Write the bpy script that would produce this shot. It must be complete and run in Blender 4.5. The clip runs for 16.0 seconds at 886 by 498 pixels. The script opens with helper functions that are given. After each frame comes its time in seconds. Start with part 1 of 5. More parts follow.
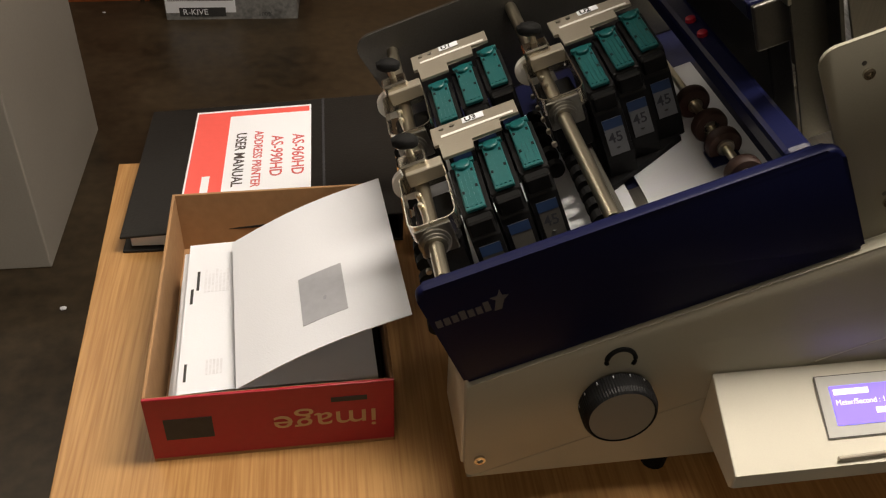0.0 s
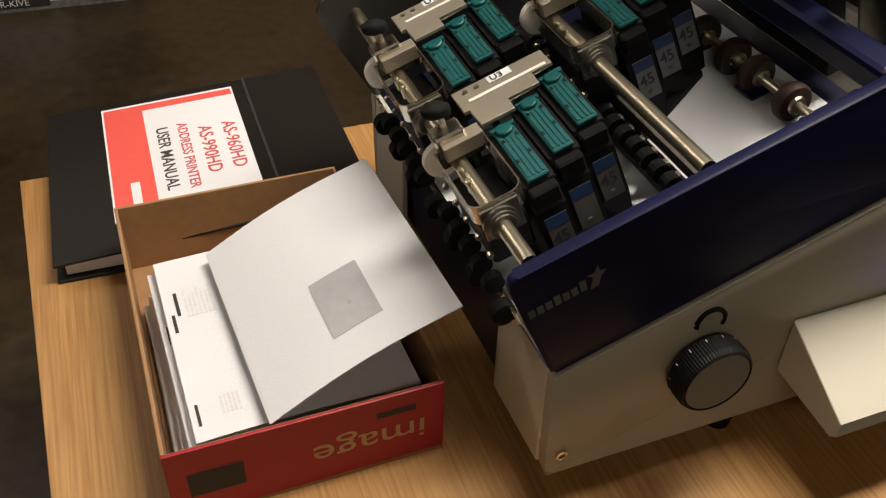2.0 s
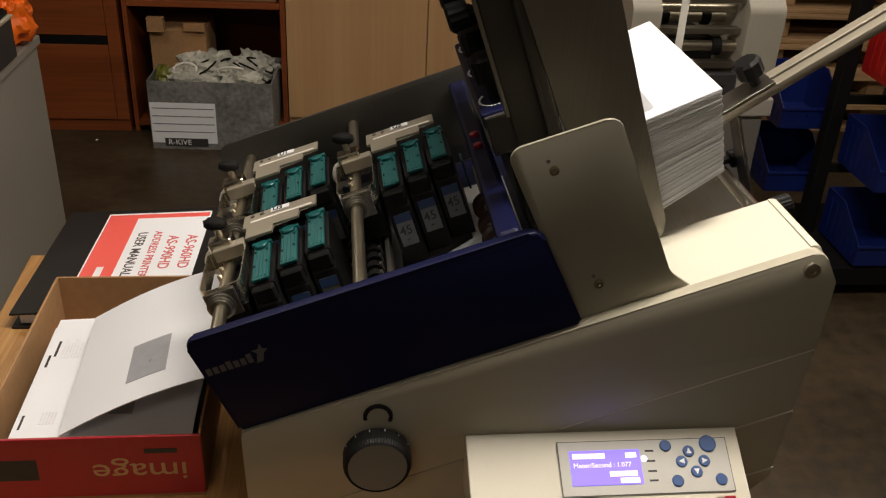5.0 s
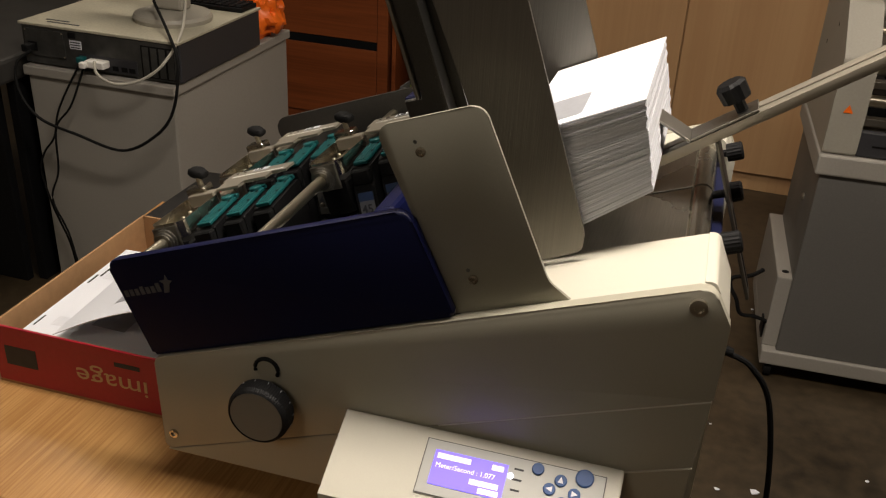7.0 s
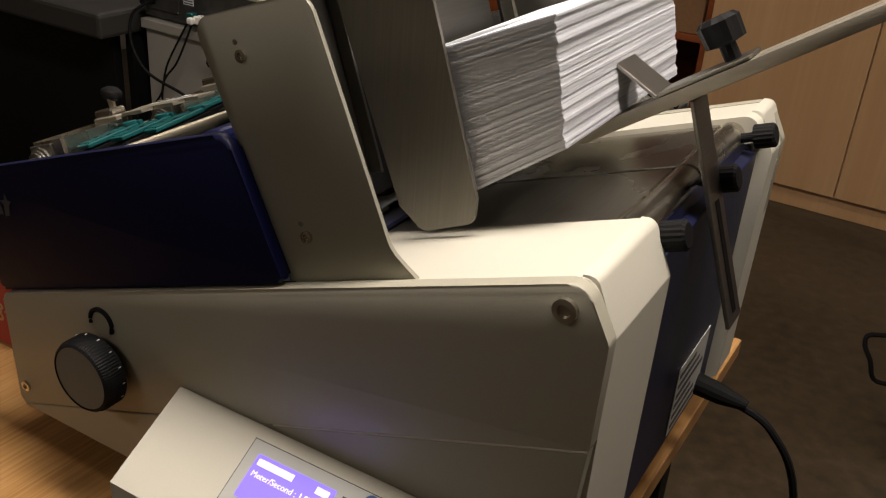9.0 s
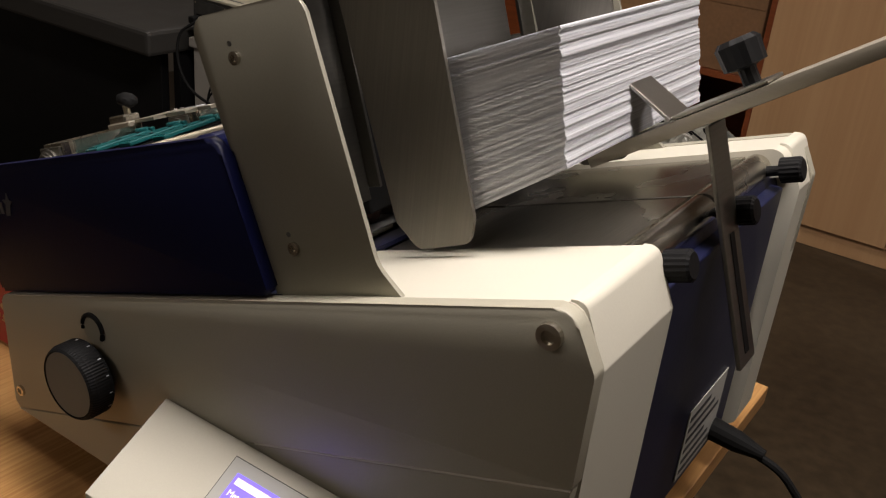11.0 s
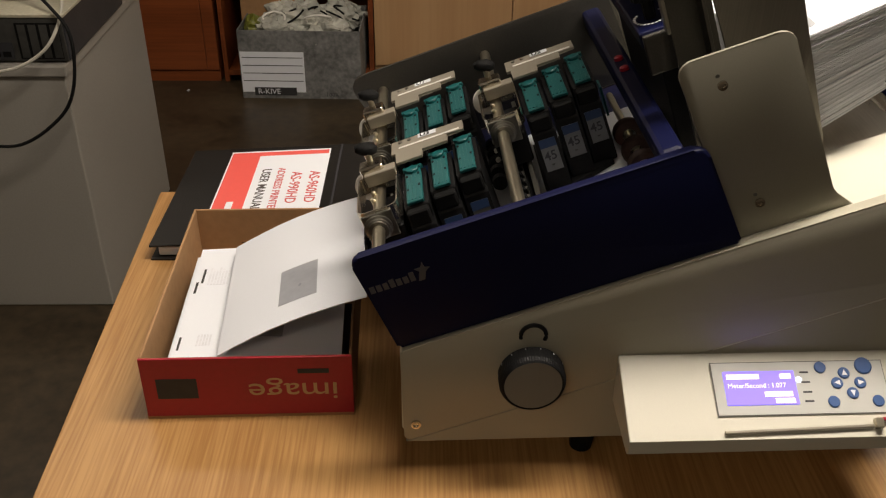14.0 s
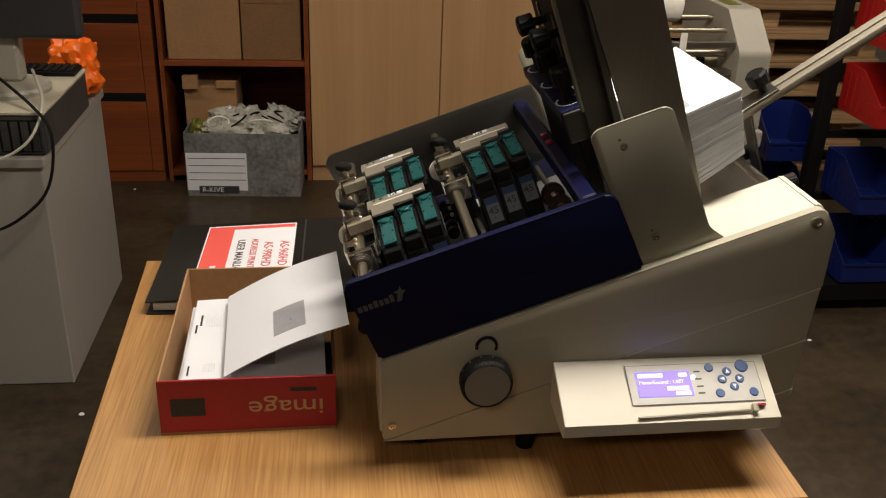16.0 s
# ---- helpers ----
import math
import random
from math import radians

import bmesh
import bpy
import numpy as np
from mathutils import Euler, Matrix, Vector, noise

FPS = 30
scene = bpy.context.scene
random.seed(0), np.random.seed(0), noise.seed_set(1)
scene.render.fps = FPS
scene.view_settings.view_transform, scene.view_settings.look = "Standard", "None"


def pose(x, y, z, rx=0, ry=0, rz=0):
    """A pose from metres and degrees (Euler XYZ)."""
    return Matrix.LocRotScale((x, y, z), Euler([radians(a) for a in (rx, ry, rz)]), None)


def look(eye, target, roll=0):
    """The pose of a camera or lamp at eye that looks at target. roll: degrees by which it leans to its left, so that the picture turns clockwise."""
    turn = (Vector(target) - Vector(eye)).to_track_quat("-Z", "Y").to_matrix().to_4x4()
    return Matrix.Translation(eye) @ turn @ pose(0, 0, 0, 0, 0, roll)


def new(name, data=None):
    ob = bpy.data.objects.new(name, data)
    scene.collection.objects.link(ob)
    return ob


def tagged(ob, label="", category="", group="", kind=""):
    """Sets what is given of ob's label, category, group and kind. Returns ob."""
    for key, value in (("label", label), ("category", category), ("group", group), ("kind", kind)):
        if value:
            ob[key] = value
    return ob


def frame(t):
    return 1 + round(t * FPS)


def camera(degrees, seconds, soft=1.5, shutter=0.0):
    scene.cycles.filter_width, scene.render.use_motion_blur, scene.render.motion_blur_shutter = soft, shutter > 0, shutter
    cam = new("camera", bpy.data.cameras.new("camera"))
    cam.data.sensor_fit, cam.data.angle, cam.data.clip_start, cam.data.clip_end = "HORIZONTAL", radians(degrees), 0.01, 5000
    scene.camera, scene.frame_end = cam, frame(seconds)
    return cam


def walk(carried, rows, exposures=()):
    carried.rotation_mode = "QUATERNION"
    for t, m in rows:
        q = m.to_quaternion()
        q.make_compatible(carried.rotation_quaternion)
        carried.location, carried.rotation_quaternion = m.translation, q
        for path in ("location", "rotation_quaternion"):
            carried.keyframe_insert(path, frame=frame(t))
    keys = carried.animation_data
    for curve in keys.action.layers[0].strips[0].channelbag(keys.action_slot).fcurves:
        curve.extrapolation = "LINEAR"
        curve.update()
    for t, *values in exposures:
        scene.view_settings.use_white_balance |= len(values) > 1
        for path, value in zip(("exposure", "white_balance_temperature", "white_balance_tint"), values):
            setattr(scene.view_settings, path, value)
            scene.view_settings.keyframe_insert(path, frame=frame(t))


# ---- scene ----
cam = camera(51.0, 16.0, soft=1.2)
PATH = [
    (0, (0.039, 0.162, 1.586), (0.259, 1.729, 0.362), 1.8),
    (0.5, (0.01, 0.101, 1.573), (0.253, 1.671, 0.358), 1.9),
    (1, (-0.034, 0.198, 1.544), (0.295, 1.746, 0.321), 1.0),
    (1.5, (-0.114, 0.294, 1.529), (0.375, 1.771, 0.272), 0.8),
    (2, (-0.136, 0.31, 1.519), (0.419, 1.751, 0.247), 1.9),
    (2.5, (-0.135, 0.316, 1.517), (0.434, 1.747, 0.24), 2.3),
    (3, (-0.123, 0.313, 1.525), (0.455, 1.743, 0.252), 2.6),
    (3.5, (-0.106, 0.301, 1.537), (0.434, 1.767, 0.29), 2.3),
    (4, (0.046, 0.192, 1.566), (0.426, 1.773, 0.4), 2.7),
    (4.5, (0.17, 0.083, 1.614), (0.417, 1.765, 0.562), 2.7),
    (5, (0.284, -0.033, 1.615), (0.465, 1.71, 0.652), 3.0),
    (5.2, (0.322, -0.086, 1.614), (0.471, 1.67, 0.668), 3.0),
    (7.3, (0.782, -0.005, 1.58), (0.242, 1.689, 0.663), 2.7),
    (7.5, (0.791, 0.004, 1.58), (0.247, 1.69, 0.652), 2.5),
    (8, (0.794, 0.074, 1.556), (0.251, 1.75, 0.61), 3.8),
    (8.5, (0.877, 0.208, 1.486), (0.185, 1.834, 0.55), 4.5),
    (8.7, (0.942, 0.259, 1.462), (0.141, 1.841, 0.537), 4.3),
    (10.8, (0.998, 0.354, 1.401), (-0.049, 1.853, 0.59), 5.4),
    (11, (0.986, 0.34, 1.417), (-0.013, 1.852, 0.571), 5.8),
    (11.5, (0.912, 0.304, 1.458), (0.036, 1.856, 0.55), 6.3),
    (12, (0.725, 0.248, 1.522), (0.095, 1.858, 0.516), 5.2),
    (12.5, (0.62, 0.16, 1.55), (0.228, 1.819, 0.505), 5.4),
    (13, (0.506, 0.0, 1.566), (0.226, 1.691, 0.536), 4.4),
    (13.5, (0.382, -0.086, 1.587), (0.224, 1.625, 0.562), 2.1),
    (14, (0.18, -0.057, 1.584), (0.225, 1.645, 0.535), 0.6),
    (14.5, (0.11, -0.083, 1.585), (0.344, 1.595, 0.523), 1.6),
    (15, (0.091, -0.164, 1.601), (0.361, 1.547, 0.601), 1.6),
    (15.5, (0.093, -0.279, 1.618), (0.306, 1.483, 0.695), 1.6),
    (16, (0.099, -0.349, 1.63), (0.319, 1.454, 0.793), 2.2),
]
EXPOSURE = [(0, 0.27, 6500, 10), (2.5, 0.22, 6500, 10), (4, 0.07, 6500, 10), (5.2, 0.0, 6500, 10), (7.3, 0.04, 6400, 11), (8.7, 0.02, 6300, 12),
            (10.8, 0.06, 6050, 14), (12, 0.05, 6150, 13), (13, 0.07, 6400, 11), (14.5, 0.16, 6500, 10), (16, 0.21, 6500, 10)]
walk(cam, [(t, look(eye, target, roll)) for t, eye, target, roll in PATH], EXPOSURE)

# ---- light ----
world = bpy.data.worlds.new("world")
world.use_nodes = True
world.node_tree.nodes["Background"].inputs[0].default_value = (1.0, 0.85, 0.65, 1)
world.node_tree.nodes["Background"].inputs[1].default_value = 0.012
scene.world = world


def ceiling_lamp(x, y, sx, sy, power):
    d = bpy.data.lights.new("ceiling_tube", "AREA")
    d.shape, d.size, d.size_y, d.energy, d.color = "RECTANGLE", sx, sy, power, (1.0, 0.893, 0.77)
    ob = new("ceiling_tube", d)
    ob.location = (x, y, 2.62)


ceiling_lamp(0.75, 0.95, 1.2, 0.30, 46)
ceiling_lamp(-1.2, 2.6, 1.2, 0.30, 9.5)
ceiling_lamp(2.1, 2.6, 1.2, 0.30, 13)
ceiling_lamp(-0.6, -1.3, 1.2, 0.30, 7)


# ---- materials ----
def nodes(name):
    m = bpy.data.materials.new(name)
    m.use_nodes = True
    return m, m.node_tree.nodes, m.node_tree.links, m.node_tree.nodes["Principled BSDF"]


def plain(name, colour, rough=0.5, metal=0.0, vary=0.08, grain=60, bump=0.02, stain=4.0, stretch=(1, 1, 1), coat=0.0, shine=0.5):
    """A surface with fine grain and broad, soft wear."""
    m, n, l, p = nodes(name)
    tc = n.new("ShaderNodeTexCoord")
    mp = n.new("ShaderNodeMapping")
    mp.inputs["Scale"].default_value = stretch
    l.new(tc.outputs["Object"], mp.inputs[0])
    fine, broad = n.new("ShaderNodeTexNoise"), n.new("ShaderNodeTexNoise")
    fine.inputs["Scale"].default_value, fine.inputs["Detail"].default_value = grain, 4
    broad.inputs["Scale"].default_value, broad.inputs["Detail"].default_value = stain, 5
    l.new(mp.outputs[0], fine.inputs["Vector"])
    l.new(tc.outputs["Object"], broad.inputs["Vector"])
    mix = n.new("ShaderNodeMath")
    mix.operation = "ADD"
    l.new(fine.outputs["Fac"], mix.inputs[0])
    l.new(broad.outputs["Fac"], mix.inputs[1])
    ramp = n.new("ShaderNodeMapRange")
    ramp.inputs["From Min"].default_value, ramp.inputs["From Max"].default_value = 0.65, 1.35
    ramp.inputs["To Min"].default_value, ramp.inputs["To Max"].default_value = 1 - vary, 1 + vary
    l.new(mix.outputs[0], ramp.inputs["Value"])
    col = n.new("ShaderNodeVectorMath")
    col.operation = "SCALE"
    col.inputs[0].default_value = colour
    l.new(ramp.outputs[0], col.inputs["Scale"])
    l.new(col.outputs[0], p.inputs["Base Color"])
    rr = n.new("ShaderNodeMapRange")
    rr.inputs["From Min"].default_value, rr.inputs["From Max"].default_value = 0.3, 0.7
    rr.inputs["To Min"].default_value, rr.inputs["To Max"].default_value = max(rough - 0.08, 0.03), min(rough + 0.08, 1)
    l.new(broad.outputs["Fac"], rr.inputs["Value"])
    l.new(rr.outputs[0], p.inputs["Roughness"])
    p.inputs["Metallic"].default_value = metal
    p.inputs["Coat Weight"].default_value = coat
    p.inputs["Specular IOR Level"].default_value = shine
    if bump:
        b = n.new("ShaderNodeBump")
        b.inputs["Strength"].default_value, b.inputs["Distance"].default_value = min(1, bump * 10), 0.001
        l.new(fine.outputs["Fac"], b.inputs["Height"])
        l.new(b.outputs[0], p.inputs["Normal"])
    return m


def wood(name, light, dark, along="y", scale=1.0, rough=0.42, bands=0.5):
    """Veneer with long fine pores and slow colour bands along one axis."""
    m, n, l, p = nodes(name)
    tc = n.new("ShaderNodeTexCoord")

    def noise_at(long_scale, cross_scale, detail):
        mp = n.new("ShaderNodeMapping")
        s = [cross_scale * scale] * 3
        s["xyz".index(along)] = long_scale * scale
        mp.inputs["Scale"].default_value = s
        t = n.new("ShaderNodeTexNoise")
        t.inputs["Scale"].default_value, t.inputs["Detail"].default_value = 1.0, detail
        l.new(tc.outputs["Object"], mp.inputs[0])
        l.new(mp.outputs[0], t.inputs["Vector"])
        return t
    pores, band = noise_at(7, 260, 4), noise_at(1.0, 24, 4)
    add = n.new("ShaderNodeMix")
    add.inputs[0].default_value = bands
    l.new(pores.outputs["Fac"], add.inputs[2])
    l.new(band.outputs["Fac"], add.inputs[3])
    ramp = n.new("ShaderNodeValToRGB")
    ramp.color_ramp.elements[0].position, ramp.color_ramp.elements[0].color = 0.385, (*dark, 1)
    ramp.color_ramp.elements[1].position, ramp.color_ramp.elements[1].color = 0.60, (*light, 1)
    l.new(add.outputs[0], ramp.inputs[0])
    l.new(ramp.outputs[0], p.inputs["Base Color"])
    p.inputs["Roughness"].default_value = rough
    b = n.new("ShaderNodeBump")
    b.inputs["Strength"].default_value, b.inputs["Distance"].default_value = 0.15, 0.0006
    l.new(pores.outputs["Fac"], b.inputs["Height"])
    l.new(b.outputs[0], p.inputs["Normal"])
    return m


def glowing(name, colour, strength):
    m, n, l, p = nodes(name)
    p.inputs["Base Color"].default_value = (*colour, 1)
    p.inputs["Emission Color"].default_value, p.inputs["Emission Strength"].default_value = (*colour, 1), strength
    return m


OAK = wood("oak_veneer", (0.49, 0.275, 0.100), (0.345, 0.170, 0.053), bands=0.38)
OAK_EDGE = wood("oak_edge", (0.42, 0.24, 0.10), (0.28, 0.14, 0.05), along="x")
MAPLE = wood("maple_door", (0.52, 0.32, 0.16), (0.46, 0.27, 0.13), along="z", scale=0.35, rough=0.38, bands=0.7)
CHERRY = wood("cherry_drawer", (0.25, 0.066, 0.018), (0.17, 0.042, 0.011), along="x", scale=0.4, rough=0.4)
PALLET = wood("pallet_wood", (0.50, 0.32, 0.165), (0.27, 0.16, 0.075), along="x", scale=0.5, rough=0.8)
CREAM = plain("cream_paint", (0.60, 0.575, 0.485), 0.42, vary=0.03, grain=700, bump=0.008)
HOPPER = plain("hopper_steel", (0.215, 0.20, 0.172), 0.46, 0.85, vary=0.12, grain=10, bump=0.03, stretch=(60, 60, 1))
PLATE = plain("grey_cream_plate", (0.385, 0.364, 0.288), 0.45, vary=0.05, grain=900, bump=0.008, stain=6)
GUIDE = plain("satin_guide_plate", (0.295, 0.278, 0.222), 0.44, 0.25, vary=0.05, grain=700, bump=0.006, stain=5)
BLUE = plain("navy_paint", (0.0030, 0.0045, 0.031), 0.42, vary=0.1, grain=400, bump=0.01, shine=0.22)
DARKBLUE = plain("navy_panel", (0.006, 0.008, 0.035), 0.4, vary=0.1, grain=300)
STEEL = plain("brushed_steel", (0.38, 0.36, 0.32), 0.36, 1.0, vary=0.08, grain=12, bump=0.03, stretch=(1, 60, 60))
STEEL_DARK = plain("dull_steel", (0.24, 0.23, 0.20), 0.42, 1.0, vary=0.1, grain=10, bump=0.03, stretch=(40, 1, 40))
SATIN = plain("satin_nickel", (0.37, 0.335, 0.27), 0.42, 0.55, vary=0.04, grain=14, bump=0.02, stretch=(1, 40, 40))
STAND_GREY = plain("stand_grey", (0.125, 0.12, 0.11), 0.5, vary=0.08, grain=200)
NICKEL = plain("nickel_plate", (0.62, 0.58, 0.50), 0.25, 1.0, vary=0.05, grain=90)
CHROME = plain("chrome_rod", (0.52, 0.475, 0.37), 0.34, 1.0, vary=0.05, grain=40)
BLACK = plain("black_plastic", (0.006, 0.006, 0.0064), 0.55, vary=0.25, grain=260, bump=0.02, shine=0.18)
RUBBER = plain("black_rubber", (0.006, 0.006, 0.006), 0.7, vary=0.25, grain=200, bump=0.02, shine=0.16)
BROWN_RUBBER = plain("brown_rubber", (0.038, 0.016, 0.011), 0.6, vary=0.2, grain=200)
BELT = plain("feed_plate_steel", (0.50, 0.475, 0.42), 0.27, 1.0, vary=0.14, grain=12, bump=0.02, stretch=(60, 2, 60))
TEAL = plain("teal_plastic", (0.006, 0.092, 0.095), 0.42, vary=0.08, grain=300, bump=0.02)
WHITE_NYLON = plain("white_nylon", (0.84, 0.82, 0.76), 0.4, vary=0.05)
PAPER = plain("white_paper", (0.75, 0.77, 0.82), 0.75, vary=0.02, grain=500, bump=0.03)
PAPER_SHADED = plain("paper_side_shaded", (0.68, 0.69, 0.73), 0.85, vary=0.06, grain=500, bump=0.0)
# random tone per envelope puts the dark gaps between stacked edges into colour
tree = PAPER_SHADED.node_tree
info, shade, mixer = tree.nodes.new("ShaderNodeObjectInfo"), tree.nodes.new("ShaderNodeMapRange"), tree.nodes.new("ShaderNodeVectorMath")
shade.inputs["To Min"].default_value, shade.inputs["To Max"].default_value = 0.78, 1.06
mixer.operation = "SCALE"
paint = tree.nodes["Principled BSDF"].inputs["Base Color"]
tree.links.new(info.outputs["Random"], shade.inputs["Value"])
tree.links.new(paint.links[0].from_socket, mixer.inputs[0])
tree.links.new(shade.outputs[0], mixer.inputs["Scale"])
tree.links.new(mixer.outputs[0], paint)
WINDOW = plain("envelope_window", (0.36, 0.37, 0.40), 0.35, vary=0.08, grain=90)
FAINT = plain("faint_print", (0.69, 0.70, 0.745), 0.75, vary=0.12, grain=200)
INK = plain("black_ink", (0.03, 0.03, 0.03), 0.7, vary=0.2)
CARD = plain("kraft_cardboard", (0.34, 0.19, 0.085), 0.85, vary=0.12, grain=70, bump=0.05, stain=8)
CARD_DARK = plain("brown_and_shaded_cardboard", (0.22, 0.115, 0.05), 0.85, vary=0.15, grain=70, bump=0.05, stain=6)
RED = plain("red_print", (0.34, 0.006, 0.022), 0.42, vary=0.08, grain=120)
GOLD = plain("cream_print", (0.50, 0.33, 0.18), 0.5, vary=0.05)
CARTON_SHADE = plain("carton_shade_grey", (0.035, 0.034, 0.036), 0.6, vary=0.2, grain=90)
VINYL = plain("black_vinyl", (0.010, 0.009, 0.008), 0.45, vary=0.2, grain=260, bump=0.04, shine=0.3)
CORAL = plain("coral_print", (0.80, 0.11, 0.09), 0.45, vary=0.03, grain=90, bump=0.0)
FLOOR = plain("brown_floor", (0.044, 0.031, 0.017), 0.42, vary=0.60, grain=24, bump=0.03, stain=2.6)
WALL = plain("wall_paint", (0.24, 0.21, 0.17), 0.8, vary=0.05, grain=80, bump=0.03)
CEIL = plain("ceiling_paint", (0.50, 0.48, 0.43), 0.9, vary=0.04)
GREYWHITE = plain("grey_laminate", (0.32, 0.30, 0.265), 0.5, vary=0.07, grain=200, stain=3)
CHARCOAL = plain("charcoal_case", (0.032, 0.032, 0.036), 0.5, vary=0.12, grain=200)
BRAND = plain("dim_silver_print", (0.13, 0.13, 0.135), 0.45, 0.3, vary=0.1)
HOOD_STEEL = plain("dark_hood_steel", (0.11, 0.105, 0.095), 0.40, 0.9, vary=0.12, grain=10, bump=0.02, stretch=(40, 1, 40))
LEAD_GREY = plain("pale_lead", (0.42, 0.40, 0.34), 0.5, vary=0.06)
# grey desktop darkened to near black: dim light is put into its colour
DIM_GREY = plain("grey_laminate_in_dim_light", (0.034, 0.032, 0.029), 0.55, vary=0.12, grain=200)
PC_METAL = plain("zinc_rear_panel", (0.10, 0.10, 0.095), 0.42, 0.7, vary=0.3, grain=40, bump=0.03, stain=8)
PC_TOP = plain("yellowed_case_top", (0.46, 0.43, 0.33), 0.5, vary=0.16, grain=120, stain=7)
BEIGE = plain("beige_case", (0.33, 0.31, 0.26), 0.5, vary=0.06, grain=200)
ORANGE = plain("orange_film", (0.90, 0.16, 0.01), 0.35, vary=0.15, grain=30, bump=0.1)
FLECK = plain("grey_marbled_card", (0.17, 0.17, 0.165), 0.8, vary=0.55, grain=55, bump=0.04, stain=9)
FILM = plain("clear_film_bag", (0.45, 0.45, 0.40), 0.15, vary=0.4, grain=14, bump=0.2)
OLIVE = plain("olive_film", (0.16, 0.17, 0.03), 0.3, vary=0.3, grain=20)
BIN_BLUE = plain("blue_bin", (0.006, 0.015, 0.115), 0.35, vary=0.12, grain=120)
BIN_RED = plain("red_bin", (0.42, 0.014, 0.012), 0.35, vary=0.12, grain=120)
BUTTON = plain("blue_button", (0.055, 0.11, 0.27), 0.35, vary=0.06)
BEZEL = plain("grey_keypad_film", (0.50, 0.50, 0.47), 0.4, vary=0.02)
SCREEN = glowing("lit_screen", (0.20, 0.14, 0.95), 1.0)
SCREEN_TEXT = glowing("lit_text", (0.75, 0.70, 1.0), 1.0)
LED = glowing("white_led", (0.75, 0.80, 1.0), 6.0)
REDLED = glowing("red_led", (1.0, 0.05, 0.02), 1.5)
LAMP_GLOW = glowing("lamp_diffuser", (1.0, 0.82, 0.58), 3.0)


# ---- mesh helpers ----
def world_of(ob):
    m = ob.matrix_basis.copy()
    while ob.parent:
        m = ob.parent.matrix_basis @ ob.matrix_parent_inverse @ m
        ob = ob.parent
    return m


def part(name, bm, material, parent=None, label="", smooth=False):
    """One mesh object; its vertices are world places."""
    bmesh.ops.recalc_face_normals(bm, faces=bm.faces)
    me = bpy.data.meshes.new(name)
    bm.to_mesh(me)
    bm.free()
    me.materials.append(material)
    if smooth:
        for f in me.polygons:
            f.use_smooth = len(f.vertices) <= 4
        me.set_sharp_from_angle(angle=radians(35))
    ob = new(name, me)
    if parent:
        ob.parent = parent
        ob.matrix_parent_inverse = world_of(parent).inverted()
    if label:
        tagged(ob, label)
    return ob


def thing(name, x, y, z, label, category, group="", kind=""):
    ob = new(name)
    ob.empty_display_size = 0.05
    ob.matrix_basis = Matrix.Translation((x, y, z))
    return tagged(ob, label, category, group, kind)


def settle(ob, x, y, z):
    """Puts a lone mesh's origin at its base, without moving it."""
    ob.data.transform(Matrix.Translation((-x, -y, -z)))
    ob.matrix_basis = Matrix.Translation((x, y, z))
    return ob


ID = Matrix.Identity(4)


def block(bm, x0, x1, y0, y1, z0, z1, bevel=0.0, m=ID, seg=2):
    vs = [bm.verts.new(m @ Vector(p)) for p in ((x0, y0, z0), (x1, y0, z0), (x1, y1, z0), (x0, y1, z0), (x0, y0, z1), (x1, y0, z1), (x1, y1, z1), (x0, y1, z1))]
    fs = [bm.faces.new([vs[i] for i in q]) for q in ((3, 2, 1, 0), (4, 5, 6, 7), (0, 1, 5, 4), (1, 2, 6, 5), (2, 3, 7, 6), (3, 0, 4, 7))]
    if bevel:
        es = list({e for f in fs for e in f.edges})
        bmesh.ops.bevel(bm, geom=es, offset=bevel, segments=seg, affect="EDGES", profile=0.5)
    return bm


def prism(bm, pts, y0, y1, bevel=0.0, m=ID, seg=2):
    """A flat outline in (x, z), drawn out along y."""
    a = [bm.verts.new(m @ Vector((x, y0, z))) for x, z in pts]
    b = [bm.verts.new(m @ Vector((x, y1, z))) for x, z in pts]
    fs = [bm.faces.new(a), bm.faces.new(b[::-1])]
    for i in range(len(pts)):
        j = (i + 1) % len(pts)
        fs.append(bm.faces.new((a[j], a[i], b[i], b[j])))
    if bevel:
        es = [e for f in fs[:2] for e in f.edges]
        bmesh.ops.bevel(bm, geom=es, offset=bevel, segments=seg, affect="EDGES", profile=0.5)
    return bm


def rounded(pts, radii, n=5):
    """The outline with its corners rounded."""
    out = []
    k = len(pts)
    for i in range(k):
        p, q, r = (Vector(pts[(i + d) % k]) for d in (-1, 0, 1))
        rad = radii[i] if i < len(radii) else 0
        if not rad:
            out.append(tuple(q))
            continue
        a, b = (p - q).normalized(), (r - q).normalized()
        half = a.angle(b) / 2
        d = rad / math.tan(half)
        c = q + (a + b).normalized() * rad / math.sin(half)
        s, e = q + a * d - c, q + b * d - c
        for t in range(n + 1):
            v = (s.normalized() * (1 - t / n) + e.normalized() * (t / n)).normalized() * rad
            out.append(tuple(c + v))
    return out


